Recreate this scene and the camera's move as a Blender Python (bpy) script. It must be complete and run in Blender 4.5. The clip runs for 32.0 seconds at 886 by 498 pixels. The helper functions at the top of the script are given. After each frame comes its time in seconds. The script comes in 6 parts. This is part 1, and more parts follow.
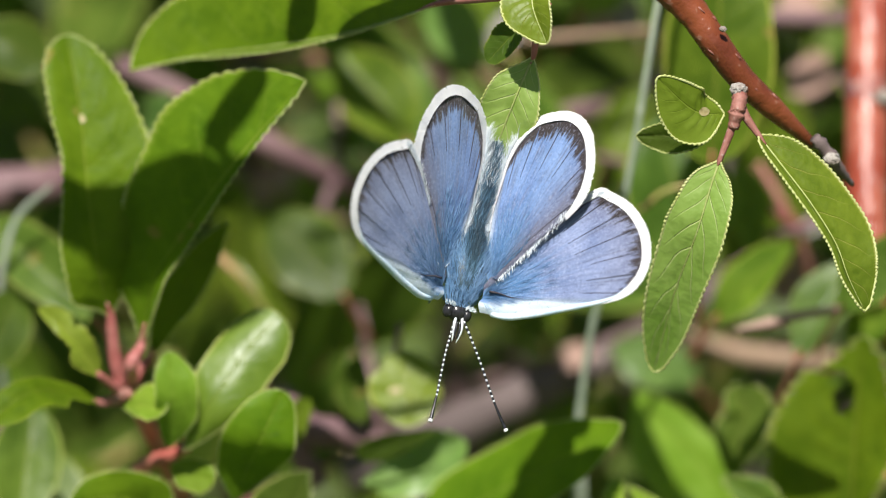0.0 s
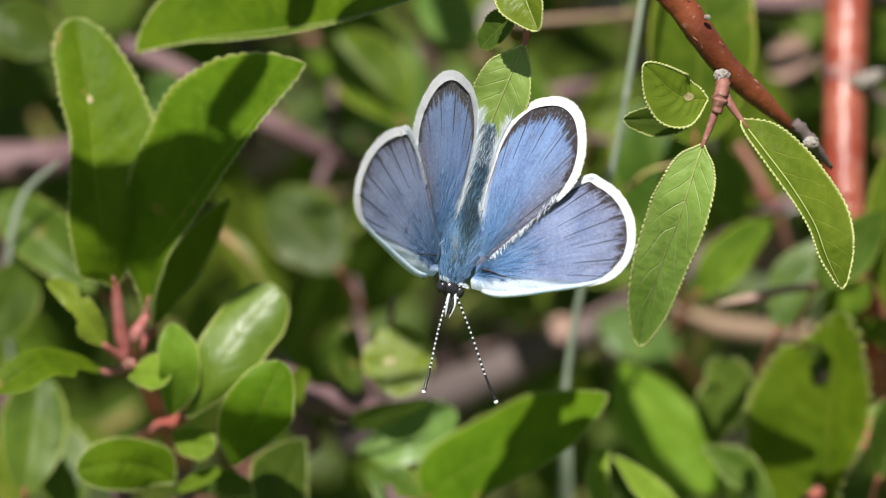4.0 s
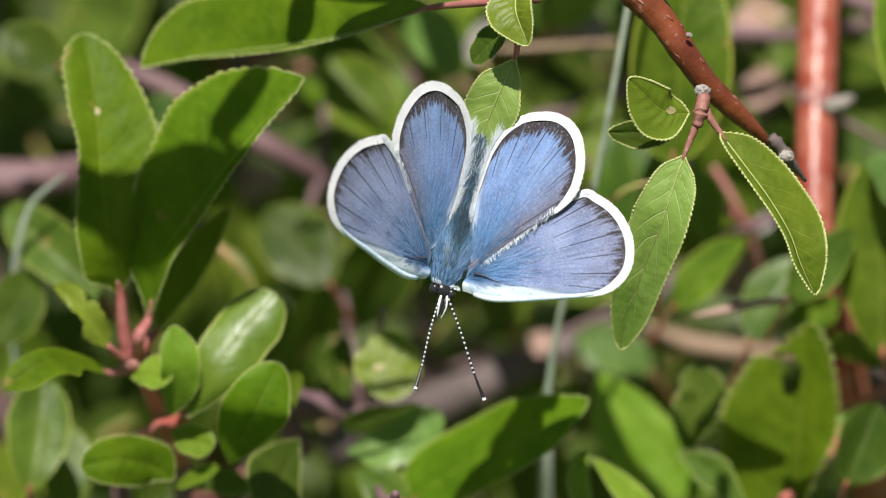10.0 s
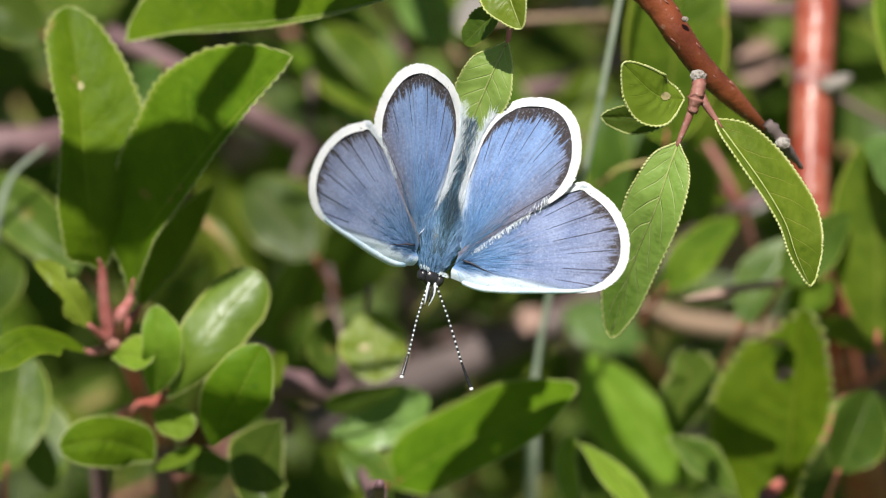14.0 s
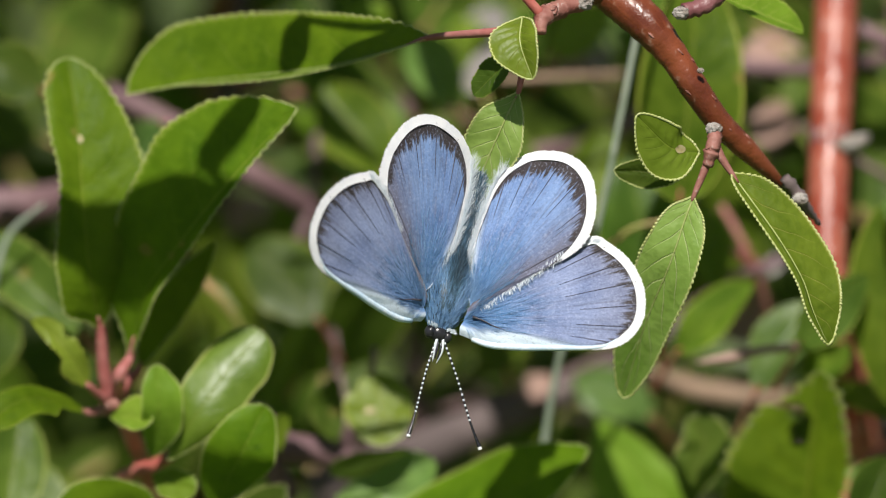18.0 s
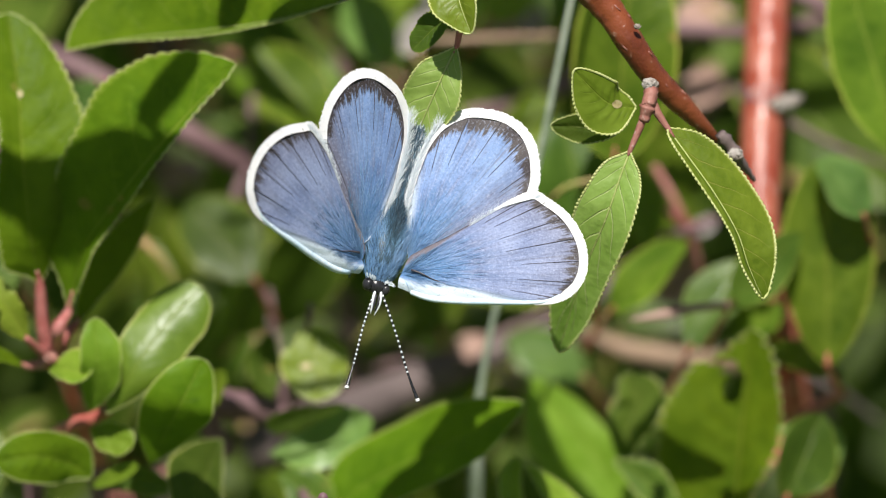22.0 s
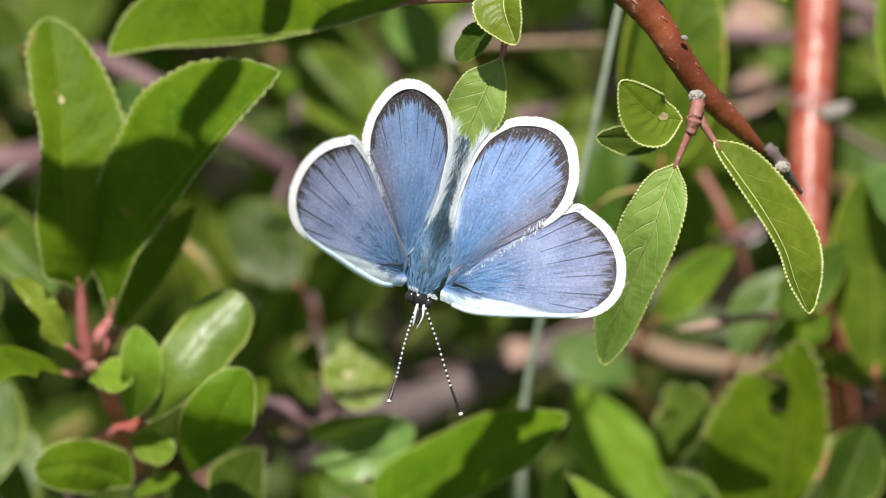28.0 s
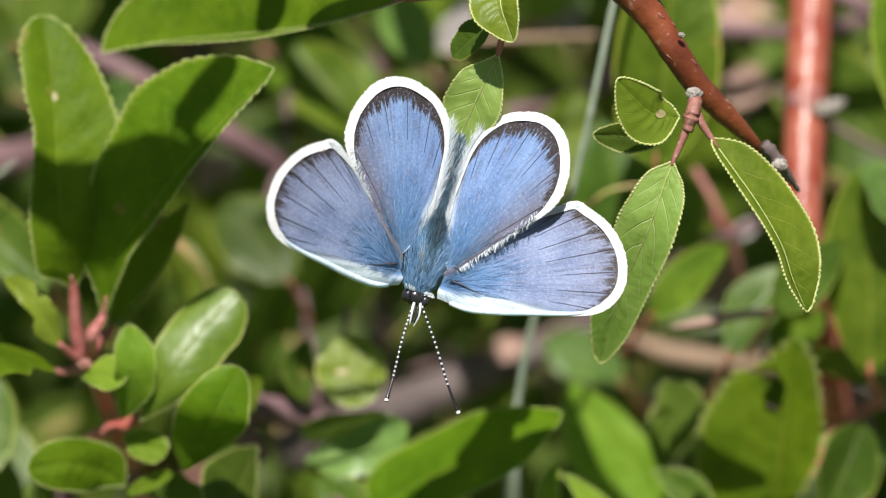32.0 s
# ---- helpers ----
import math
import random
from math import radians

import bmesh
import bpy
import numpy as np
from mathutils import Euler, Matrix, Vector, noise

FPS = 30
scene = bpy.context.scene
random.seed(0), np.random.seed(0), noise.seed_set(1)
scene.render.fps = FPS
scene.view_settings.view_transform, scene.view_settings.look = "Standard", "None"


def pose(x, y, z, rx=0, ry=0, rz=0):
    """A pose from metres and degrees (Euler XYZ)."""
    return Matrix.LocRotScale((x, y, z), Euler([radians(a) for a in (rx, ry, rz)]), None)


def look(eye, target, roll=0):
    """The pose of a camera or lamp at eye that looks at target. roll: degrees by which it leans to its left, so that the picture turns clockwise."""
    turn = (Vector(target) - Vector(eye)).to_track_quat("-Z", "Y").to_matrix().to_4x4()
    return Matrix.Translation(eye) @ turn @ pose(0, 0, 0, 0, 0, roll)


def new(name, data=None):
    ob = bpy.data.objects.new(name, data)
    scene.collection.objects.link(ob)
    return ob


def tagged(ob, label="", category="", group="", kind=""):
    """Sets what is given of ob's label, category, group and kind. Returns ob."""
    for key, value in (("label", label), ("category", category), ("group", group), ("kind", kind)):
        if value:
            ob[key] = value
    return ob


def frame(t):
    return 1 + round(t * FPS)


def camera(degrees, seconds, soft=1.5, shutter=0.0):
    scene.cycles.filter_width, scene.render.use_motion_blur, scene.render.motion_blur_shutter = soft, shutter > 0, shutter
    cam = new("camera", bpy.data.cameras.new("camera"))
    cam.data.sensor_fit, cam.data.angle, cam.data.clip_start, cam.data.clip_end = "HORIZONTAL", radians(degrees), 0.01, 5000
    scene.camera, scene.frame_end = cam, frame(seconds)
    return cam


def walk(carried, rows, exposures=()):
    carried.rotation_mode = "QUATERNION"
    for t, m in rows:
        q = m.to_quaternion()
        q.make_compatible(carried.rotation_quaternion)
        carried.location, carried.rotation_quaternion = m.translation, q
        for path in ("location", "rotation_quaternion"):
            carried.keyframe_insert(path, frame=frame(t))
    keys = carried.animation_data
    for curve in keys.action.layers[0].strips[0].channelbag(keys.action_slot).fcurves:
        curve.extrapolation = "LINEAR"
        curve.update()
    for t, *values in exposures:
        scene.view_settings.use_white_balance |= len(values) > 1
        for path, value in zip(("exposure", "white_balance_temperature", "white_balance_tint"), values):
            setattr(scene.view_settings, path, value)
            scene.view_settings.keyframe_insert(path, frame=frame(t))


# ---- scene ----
# World: metres, z up. The thicket is laid out in millimetres on axes that lean back
# 15 degrees: x across, y up the slope, z out of the thicket.
LEAN, HEART = radians(15.0), Vector((0.0, 0.0, 0.6))
ACROSS, UPWARD, OUTWARD = Vector((1, 0, 0)), Vector((0, math.sin(LEAN), math.cos(LEAN))), Vector((0, -math.cos(LEAN), math.sin(LEAN)))


def way(v):
    """A direction of the leaning axes in the world."""
    return ACROSS * v[0] + UPWARD * v[1] + OUTWARD * v[2]


def at(p):
    """A place on the leaning axes, in millimetres, in the world."""
    return HEART + way(p) * 0.001


# ---- camera ----
cam = camera(6.0, 32.0, soft=1.0)
cam.data.dof.use_dof = True
cam.data.dof.aperture_fstop = 22.0
PATH = [
    (0.0, look((0.00871, -0.61909, 0.76956), (-0.00330, 0.05235, 0.58494), -1.522)),
    (0.5, look((0.00891, -0.61874, 0.77111), (-0.00332, 0.05206, 0.58423), -1.469)),
    (1.0, look((0.00923, -0.62082, 0.77242), (-0.00314, 0.04965, 0.58435), -1.461)),
    (1.5, look((0.00904, -0.63076, 0.77607), (-0.00240, 0.03932, 0.58653), -1.394)),
    (2.0, look((0.00897, -0.63915, 0.77907), (-0.00193, 0.03061, 0.58836), -1.349)),
    (2.5, look((0.00839, -0.64200, 0.78148), (-0.00183, 0.02721, 0.58883), -1.288)),
    (4.5, look((0.00653, -0.64378, 0.77766), (-0.00237, 0.02710, 0.59081), -1.096)),
    (5.0, look((0.00609, -0.64499, 0.77621), (-0.00252, 0.02662, 0.59203), -1.031)),
    (5.5, look((0.00460, -0.64549, 0.77408), (-0.00263, 0.02698, 0.59299), -1.023)),
    (6.0, look((0.00360, -0.64612, 0.77316), (-0.00278, 0.02686, 0.59395), -1.000)),
    (6.5, look((0.00266, -0.64672, 0.77122), (-0.00284, 0.02697, 0.59466), -0.937)),
    (7.0, look((0.00174, -0.65008, 0.77069), (-0.00290, 0.02410, 0.59599), -0.894)),
    (7.5, look((-0.00046, -0.66234, 0.77240), (-0.00330, 0.01242, 0.59990), -0.791)),
    (8.0, look((0.00037, -0.67205, 0.77699), (-0.00246, 0.00219, 0.60246), -0.741)),
    (8.5, look((0.00165, -0.67831, 0.78027), (-0.00182, -0.00495, 0.60242), -0.702)),
    (9.0, look((0.00210, -0.67773, 0.77930), (-0.00157, -0.00481, 0.59978), -0.636)),
    (9.5, look((0.00199, -0.67652, 0.77948), (-0.00137, -0.00424, 0.59760), -0.596)),
    (10.0, look((0.00112, -0.67697, 0.77636), (-0.00112, -0.00347, 0.59900), -0.462)),
    (10.5, look((-0.00070, -0.67747, 0.77273), (-0.00088, -0.00219, 0.60230), -0.349)),
    (11.0, look((-0.00084, -0.67749, 0.77349), (-0.00058, -0.00184, 0.60453), -0.322)),
    (11.5, look((-0.00072, -0.67621, 0.77597), (-0.00030, -0.00110, 0.60484), -0.199)),
    (12.0, look((-0.00084, -0.67594, 0.77726), (-0.00009, -0.00147, 0.60365), -0.115)),
    (12.5, look((0.00019, -0.67528, 0.78001), (0.00003, -0.00191, 0.60216), -0.087)),
    (13.0, look((0.00000, -0.67273, 0.78026), (0.00000, 0.00000, 0.60000), 0.000)),
    (13.5, look((-0.00026, -0.66794, 0.78190), (-0.00016, 0.00365, 0.59744), 0.138)),
    (14.0, look((0.00003, -0.66151, 0.78307), (-0.00018, 0.00884, 0.59417), 0.305)),
    (14.5, look((0.00087, -0.65769, 0.78412), (-0.00017, 0.01166, 0.59169), 0.392)),
    (16.5, look((0.00246, -0.64355, 0.78113), (-0.00007, 0.02581, 0.58874), 0.517)),
    (17.0, look((0.00083, -0.64358, 0.77902), (-0.00023, 0.02676, 0.59007), 0.597)),
    (17.5, look((-0.00047, -0.64457, 0.77513), (-0.00053, 0.02740, 0.59209), 0.561)),
    (18.0, look((-0.00093, -0.64668, 0.77174), (-0.00086, 0.02681, 0.59434), 0.542)),
    (18.5, look((-0.00215, -0.64897, 0.76823), (-0.00112, 0.02568, 0.59529), 0.583)),
    (19.0, look((-0.00349, -0.65070, 0.76553), (-0.00124, 0.02470, 0.59558), 0.601)),
    (19.5, look((-0.00542, -0.65253, 0.76414), (-0.00011, 0.02321, 0.59562), 0.628)),
    (20.0, look((-0.00683, -0.65305, 0.76373), (0.00195, 0.02262, 0.59504), 0.712)),
    (20.5, look((-0.00946, -0.65381, 0.76424), (0.00391, 0.02154, 0.59457), 0.883)),
    (21.0, look((-0.00614, -0.65356, 0.76467), (0.00519, 0.02152, 0.59379), 0.862)),
    (21.5, look((-0.00415, -0.65357, 0.76661), (0.00530, 0.02088, 0.59316), 0.935)),
    (22.0, look((-0.00384, -0.65282, 0.76739), (0.00444, 0.02121, 0.59222), 0.911)),
    (22.5, look((-0.00364, -0.65317, 0.76820), (0.00347, 0.02055, 0.59179), 0.916)),
    (23.0, look((-0.00356, -0.65255, 0.76845), (0.00248, 0.02101, 0.59143), 0.899)),
    (23.5, look((-0.00354, -0.65256, 0.76877), (0.00150, 0.02095, 0.59155), 0.890)),
    (24.0, look((-0.00419, -0.65233, 0.76809), (0.00074, 0.02145, 0.59189), 0.961)),
    (24.5, look((-0.00465, -0.65233, 0.76873), (0.00033, 0.02141, 0.59236), 1.004)),
    (25.0, look((-0.00432, -0.65161, 0.76818), (0.00020, 0.02236, 0.59265), 1.064)),
    (25.5, look((-0.00417, -0.65011, 0.76757), (0.00020, 0.02401, 0.59262), 1.105)),
    (27.5, look((-0.00235, -0.64617, 0.77081), (0.00065, 0.02682, 0.59156), 1.140)),
    (28.0, look((-0.00217, -0.64544, 0.77183), (0.00080, 0.02720, 0.59126), 1.171)),
    (28.5, look((-0.00478, -0.64456, 0.77023), (0.00105, 0.02838, 0.59085), 1.210)),
    (29.0, look((-0.00510, -0.64473, 0.77162), (0.00115, 0.02782, 0.59080), 1.256)),
    (29.5, look((-0.00758, -0.64315, 0.77130), (0.00136, 0.02933, 0.59031), 1.241)),
    (30.0, look((-0.00354, -0.64301, 0.77361), (0.00129, 0.02890, 0.59039), 1.235)),
    (30.5, look((-0.00456, -0.64396, 0.77358), (0.00131, 0.02803, 0.59070), 1.308)),
    (31.0, look((-0.00654, -0.64306, 0.77234), (0.00138, 0.02919, 0.59048), 1.281)),
    (31.5, look((-0.00915, -0.64424, 0.76814), (0.00147, 0.02915, 0.59067), 1.153)),
    (32.0, look((-0.00657, -0.64252, 0.77247), (0.00140, 0.02966, 0.59034), 1.266)),
]
# the film's own brightening and darkening
EXPOSURES = [(0.0, 0.41), (2.0, 0.43), (5.0, 0.15), (7.0, 0.08), (9.0, 0.15), (11.0, 0.33), (12.0, 0.39), (13.0, 0.35), (14.5, 0.23), (17.0, 0.06), (19.0, 0.05), (21.0, 0.20), (23.0, 0.37), (25.0, 0.49), (28.0, 0.34), (30.0, 0.32), (32.0, 0.32)]
walk(cam, PATH, EXPOSURES)

# ---- light ----
SUN = way((-0.05, 0.682, 0.73)).normalized()
sun = new("sun", bpy.data.lights.new("sun", "SUN"))
sun.data.energy, sun.data.angle, sun.data.color = 5.6, radians(0.53), (1.0, 0.955, 0.89)
sun.matrix_world = look(HEART + SUN * 5, HEART)
world = bpy.data.worlds.new("sky")
world.use_nodes = True
scene.world = world
sky = world.node_tree.nodes.new("ShaderNodeTexSky")
sky.sky_type, sky.sun_disc = "NISHITA", False
sky.sun_elevation = math.asin(SUN.z)
sky.sun_rotation = math.atan2(SUN.x, SUN.y)
world.node_tree.links.new(sky.outputs[0], world.node_tree.nodes["Background"].inputs[0])
world.node_tree.nodes["Background"].inputs[1].default_value = 0.037
scene.view_settings.exposure = 0.45


# ---- materials ----
class Mat:
    """A small hand for building node materials."""

    def __init__(self, name):
        self.m = bpy.data.materials.new(name)
        self.m.use_nodes = True
        self.t = self.m.node_tree
        self.bsdf = self.t.nodes["Principled BSDF"]
        self.out = self.t.nodes["Material Output"]

    def node(self, kind, values=(), operation="", data_type="", blend_type="", interpolation_type=""):
        n = self.t.nodes.new("ShaderNode" + kind)
        if data_type:
            n.data_type = data_type
        if operation:
            n.operation = operation
        if blend_type:
            n.blend_type = blend_type
        if interpolation_type:
            n.interpolation_type = interpolation_type
        for k, v in dict(values).items():
            self.put(n.inputs[k], v)
        return n

    def put(self, socket, v):
        if isinstance(v, bpy.types.NodeSocket):
            self.t.links.new(v, socket)
        elif isinstance(v, tuple) and len(v) == 3 and socket.type == "RGBA":
            socket.default_value = (*v, 1)
        else:
            socket.default_value = v

    def math(self, op, a, b=0.0, c=0.0):
        n = self.node("Math", operation=op)
        for i, v in enumerate((a, b, c)):
            self.put(n.inputs[i], v)
        return n.outputs[0]

    def smooth(self, v, lo, hi):
        """0 below lo, 1 above hi (or the other way round)."""
        n = self.node("MapRange", interpolation_type="SMOOTHSTEP")
        flip = lo > hi
        for k, x in ((0, v), (1, min(lo, hi)), (2, max(lo, hi)), (3, 1.0 if flip else 0.0), (4, 0.0 if flip else 1.0)):
            self.put(n.inputs[k], x)
        return n.outputs[0]

    def mix(self, f, a, b, how="MIX"):
        n = self.node("Mix", data_type="RGBA", blend_type=how)
        self.put(n.inputs[0], f), self.put(n.inputs[6], a), self.put(n.inputs[7], b)
        return n.outputs[2]

    def noise(self, scale, detail=3.0, vector=None, rough=0.5):
        n = self.node("TexNoise", {"Scale": scale, "Detail": detail, "Roughness": rough})
        if vector is not None:
            self.put(n.inputs["Vector"], vector)
        return n.outputs[0]

    def coords(self):
        return self.node("TexCoord").outputs["Object"]

    def uv(self):
        s = self.node("SeparateXYZ")
        self.put(s.inputs[0], self.node("UVMap").outputs[0])
        return s.outputs[0], s.outputs[1]

    def random(self):
        return self.node("ObjectInfo").outputs["Random"]

    def bump(self, height, strength=0.3, distance=0.0002):
        n = self.node("Bump", {"Height": height, "Strength": strength, "Distance": distance})
        self.put(self.bsdf.inputs["Normal"], n.outputs[0])
        return n.outputs[0]

    def set(self, **kw):
        for k, v in kw.items():
            self.put(self.bsdf.inputs[k.replace("_", " ")], v)
        return self.m


def leaf_material(name, light, deep, edge, sheen=0.27, clear=0.3, veins=0.34, wax=0.21, relief_depth=0.0002, rim_part=0.72):
    """Green blade: pale midrib and side veins, yellow rim, waxy gloss, light shining through."""
    k = Mat(name)
    u, v = k.uv()  # u along the blade 0..1, v across -1..1
    side = k.math("ABSOLUTE", v)
    rnd = k.random()
    obj = k.coords()
    shift = k.node("VectorMath", operation="ADD")
    k.put(shift.inputs[0], obj)
    k.put(shift.inputs[1], k.node("CombineXYZ", {"X": k.math("MULTIPLY", rnd, 3.0)}).outputs[0])
    big, mid, fine = k.noise(90, 2, shift.outputs[0]), k.noise(420, 3, shift.outputs[0], 0.6), k.noise(1400, 3, shift.outputs[0])
    col = k.mix(k.smooth(k.math("ADD", k.math("MULTIPLY", big, 0.6), k.math("MULTIPLY", mid, 0.4)), 0.37, 0.62), deep, light)
    col = k.mix(k.math("MULTIPLY", k.smooth(side, 0.45, 1.0), 0.35), col, light)
    col = k.mix(k.math("MULTIPLY", k.smooth(fine, 0.4, 0.7), 0.5), col, light)
    col = k.mix(k.math("MULTIPLY", k.smooth(k.noise(700, 2, shift.outputs[0], 0.7), 0.52, 0.68), 0.4), col, deep)
    wob = k.math("MULTIPLY", k.math("SUBTRACT", k.noise(240, 2, shift.outputs[0]), 0.5), 0.12)
    lean = k.math("SUBTRACT", u, k.math("MULTIPLY", side, 0.22))
    lean = k.math("ADD", lean, wob)
    wave = k.math("ABSOLUTE", k.math("SUBTRACT", k.math("FRACT", k.math("MULTIPLY", lean, 8.0)), 0.5))
    vein = k.math("MULTIPLY", k.smooth(wave, 0.055, 0.0), k.smooth(side, 0.95, 0.3))
    rib = k.smooth(side, 0.036, 0.008)
    vein = k.math("MAXIMUM", k.math("MULTIPLY", vein, 0.2 + 0.55 * veins), rib)
    col = k.mix(k.math("MULTIPLY", vein, veins), col, edge)
    rim = k.smooth(side, 0.92, 0.985)
    col = k.mix(k.math("MULTIPLY", rim, rim_part), col, edge)
    hsv = k.node("HueSaturation", {"Color": col, "Hue": k.math("MULTIPLY_ADD", rnd, 0.024, 0.481), "Value": k.math("MULTIPLY_ADD", rnd, 0.45, 0.78)})
    spots = k.smooth(k.noise(330, 1, shift.outputs[0]), 0.745, 0.775)
    col = k.mix(k.math("MULTIPLY", spots, 0.6), hsv.outputs[0], (0.30, 0.22, 0.06))
    k.set(Base_Color=col, Roughness=k.math("MULTIPLY_ADD", mid, 0.22, k.math("MULTIPLY_ADD", fine, 0.12, sheen - 0.04)), Specular_IOR_Level=wax)
    relief = k.math("SUBTRACT", k.math("MULTIPLY_ADD", fine, 0.35, k.math("MULTIPLY", mid, 0.9)), k.math("MULTIPLY", vein, 0.7))
    k.bump(relief, 0.6, relief_depth)
    tr = k.node("BsdfTranslucent", {"Color": k.mix(0.5, col, (0.30, 0.52, 0.03))})
    mx = k.node("MixShader", {0: clear})
    k.put(mx.inputs[1], k.bsdf.outputs[0]), k.put(mx.inputs[2], tr.outputs[0])
    k.put(k.out.inputs[0], mx.outputs[0])
    return k.m


LEAF = leaf_material("leaf_green", (0.135, 0.215, 0.018), (0.052, 0.105, 0.008), (0.47, 0.52, 0.09))
LEAF_MID = leaf_material("leaf_mid_green", (0.10, 0.168, 0.022), (0.046, 0.09, 0.011), (0.46, 0.52, 0.12))
# deeper green, darkened further to stand in for shade inside the shrub
LEAF_DARK = leaf_material("leaf_dark_shaded_green", (0.072, 0.125, 0.016), (0.034, 0.068, 0.008), (0.32, 0.37, 0.07))
LEAF_PALE = leaf_material("leaf_fresh_green", (0.22, 0.325, 0.035), (0.14, 0.235, 0.018), (0.52, 0.55, 0.12), 0.27)
LEAF_WAXY = leaf_material("leaf_waxy_green", (0.16, 0.26, 0.025), (0.10, 0.185, 0.012), (0.48, 0.52, 0.11), 0.3, 0.3, 0.2, 0.62, 0.00016)
LEAF_SHARP = leaf_material("leaf_toothed_green", (0.18, 0.285, 0.022), (0.085, 0.165, 0.009), (0.60, 0.62, 0.16), 0.30, 0.32, 0.62, 0.3, 0.0003, 0.5)
LEAF_SHEEN = leaf_material("leaf_silky_green", (0.27, 0.41, 0.085), (0.17, 0.30, 0.04), (0.70, 0.74, 0.36), 0.36, 0.3, 0.9, 0.75, 0.0003, 0.5)
LEAF_BLUISH = leaf_material("leaf_glaucous", (0.12, 0.20, 0.05), (0.055, 0.12, 0.024), (0.28, 0.36, 0.12), 0.2)
LEAF_BROAD = leaf_material("leaf_broad_green", (0.122, 0.212, 0.009), (0.06, 0.125, 0.005), (0.42, 0.48, 0.08), 0.34, 0.36, 0.26, 0.09, 0.00028, 0.4)
LEAF_FRESH = leaf_material("leaf_spring_green", (0.19, 0.30, 0.03), (0.12, 0.215, 0.014), (0.46, 0.50, 0.11), 0.3, 0.34, 0.18, 0.2, 0.00015, 0.3)
LEAF_SATIN = leaf_material("leaf_satin_green", (0.17, 0.29, 0.06), (0.10, 0.20, 0.035), (0.36, 0.46, 0.16), 0.3, 0.3, 0.3, 0.7, 0.0003, 0.3)
LEAF_YELLOW = leaf_material("leaf_yellowing_green", (0.125, 0.21, 0.008), (0.05, 0.11, 0.004), (0.42, 0.44, 0.07), 0.4, 0.36, 0.2, 0.12, 0.0003, 0.3)


def bark_material(name, base, streak, scar, scale=1.0, gloss=0.35):
    k = Mat(name)
    u, v = k.uv()
    obj = k.coords()
    grain = k.node("CombineXYZ", {"X": k.math("MULTIPLY", u, 40.0), "Y": k.math("MULTIPLY", v, 4.0)}).outputs[0]
    a, b = k.noise(220 * scale, 3, obj), k.noise(900 * scale, 4, obj, 0.6)
    col = k.mix(k.smooth(a, 0.35, 0.65), base, streak)
    col = k.mix(k.smooth(k.noise(3.0, 3, grain), 0.5, 0.8), col, streak)
    col = k.mix(k.math("MULTIPLY", k.smooth(b, 0.60, 0.72), 0.75), col, scar)
    k.set(Base_Color=col, Roughness=k.math("MULTIPLY_ADD", b, 0.35, gloss), Specular_IOR_Level=0.5)
    k.bump(k.math("ADD", a, b), 0.5, 0.0003)
    return k.m


BARK = bark_material("red_brown_bark", (0.115, 0.027, 0.012), (0.215, 0.058, 0.023), (0.34, 0.20, 0.14), 1.0, 0.12)
# pale streak and scar colours give cracked bark and also paint its pinkish highlights
BARK_RED = bark_material("rust_red_bark", (0.24, 0.036, 0.018), (0.38, 0.11, 0.07), (0.60, 0.42, 0.37), 1.1, 0.16)
BARK_GREY = bark_material("grey_lichen_bark", (0.20, 0.16, 0.13), (0.38, 0.35, 0.32), (0.66, 0.65, 0.62), 2.6, 0.6)
BARK_MAUVE = bark_material("mauve_bark", (0.14, 0.075, 0.085), (0.20, 0.12, 0.125), (0.30, 0.22, 0.21), 0.7, 0.45)
BARK_DARK = bark_material("dark_bark", (0.095, 0.070, 0.068), (0.16, 0.12, 0.115), (0.27, 0.22, 0.20), 0.7, 0.6)
BARK_TAN = bark_material("dry_tan_stalk", (0.24, 0.155, 0.10), (0.32, 0.22, 0.15), (0.20, 0.13, 0.08), 0.7, 0.6)
PETIOLE_DUSTY = bark_material("dusty_pink_petiole", (0.33, 0.095, 0.085), (0.42, 0.18, 0.16), (0.42, 0.32, 0.24), 1.0, 0.3)
PETIOLE = bark_material("red_petiole", (0.42, 0.095, 0.075), (0.48, 0.18, 0.14), (0.40, 0.28, 0.16), 1.0, 0.3)
MAROON = bark_material("maroon_bark", (0.15, 0.045, 0.05), (0.24, 0.10, 0.10), (0.34, 0.2, 0.19), 1.2, 0.3)
SCALY = bark_material("scaly_pink_bark", (0.20, 0.062, 0.046), (0.32, 0.14, 0.11), (0.46, 0.34, 0.30), 2.2, 0.45)
DRY = bark_material("dry_pinkish_litter", (0.31, 0.19, 0.15), (0.41, 0.28, 0.23), (0.22, 0.13, 0.09), 0.4, 0.6)
STONE = bark_material("pale_withered_leaf", (0.25, 0.225, 0.215), (0.34, 0.315, 0.30), (0.17, 0.15, 0.14), 0.4, 0.7)
PETIOLE_GREEN = bark_material("green_petiole", (0.26, 0.30, 0.06), (0.36, 0.22, 0.10), (0.40, 0.40, 0.16), 1.0, 0.35)
STRAW = bark_material("pale_grass_stalk", (0.27, 0.33, 0.24), (0.38, 0.43, 0.34), (0.55, 0.58, 0.50), 0.8, 0.16)


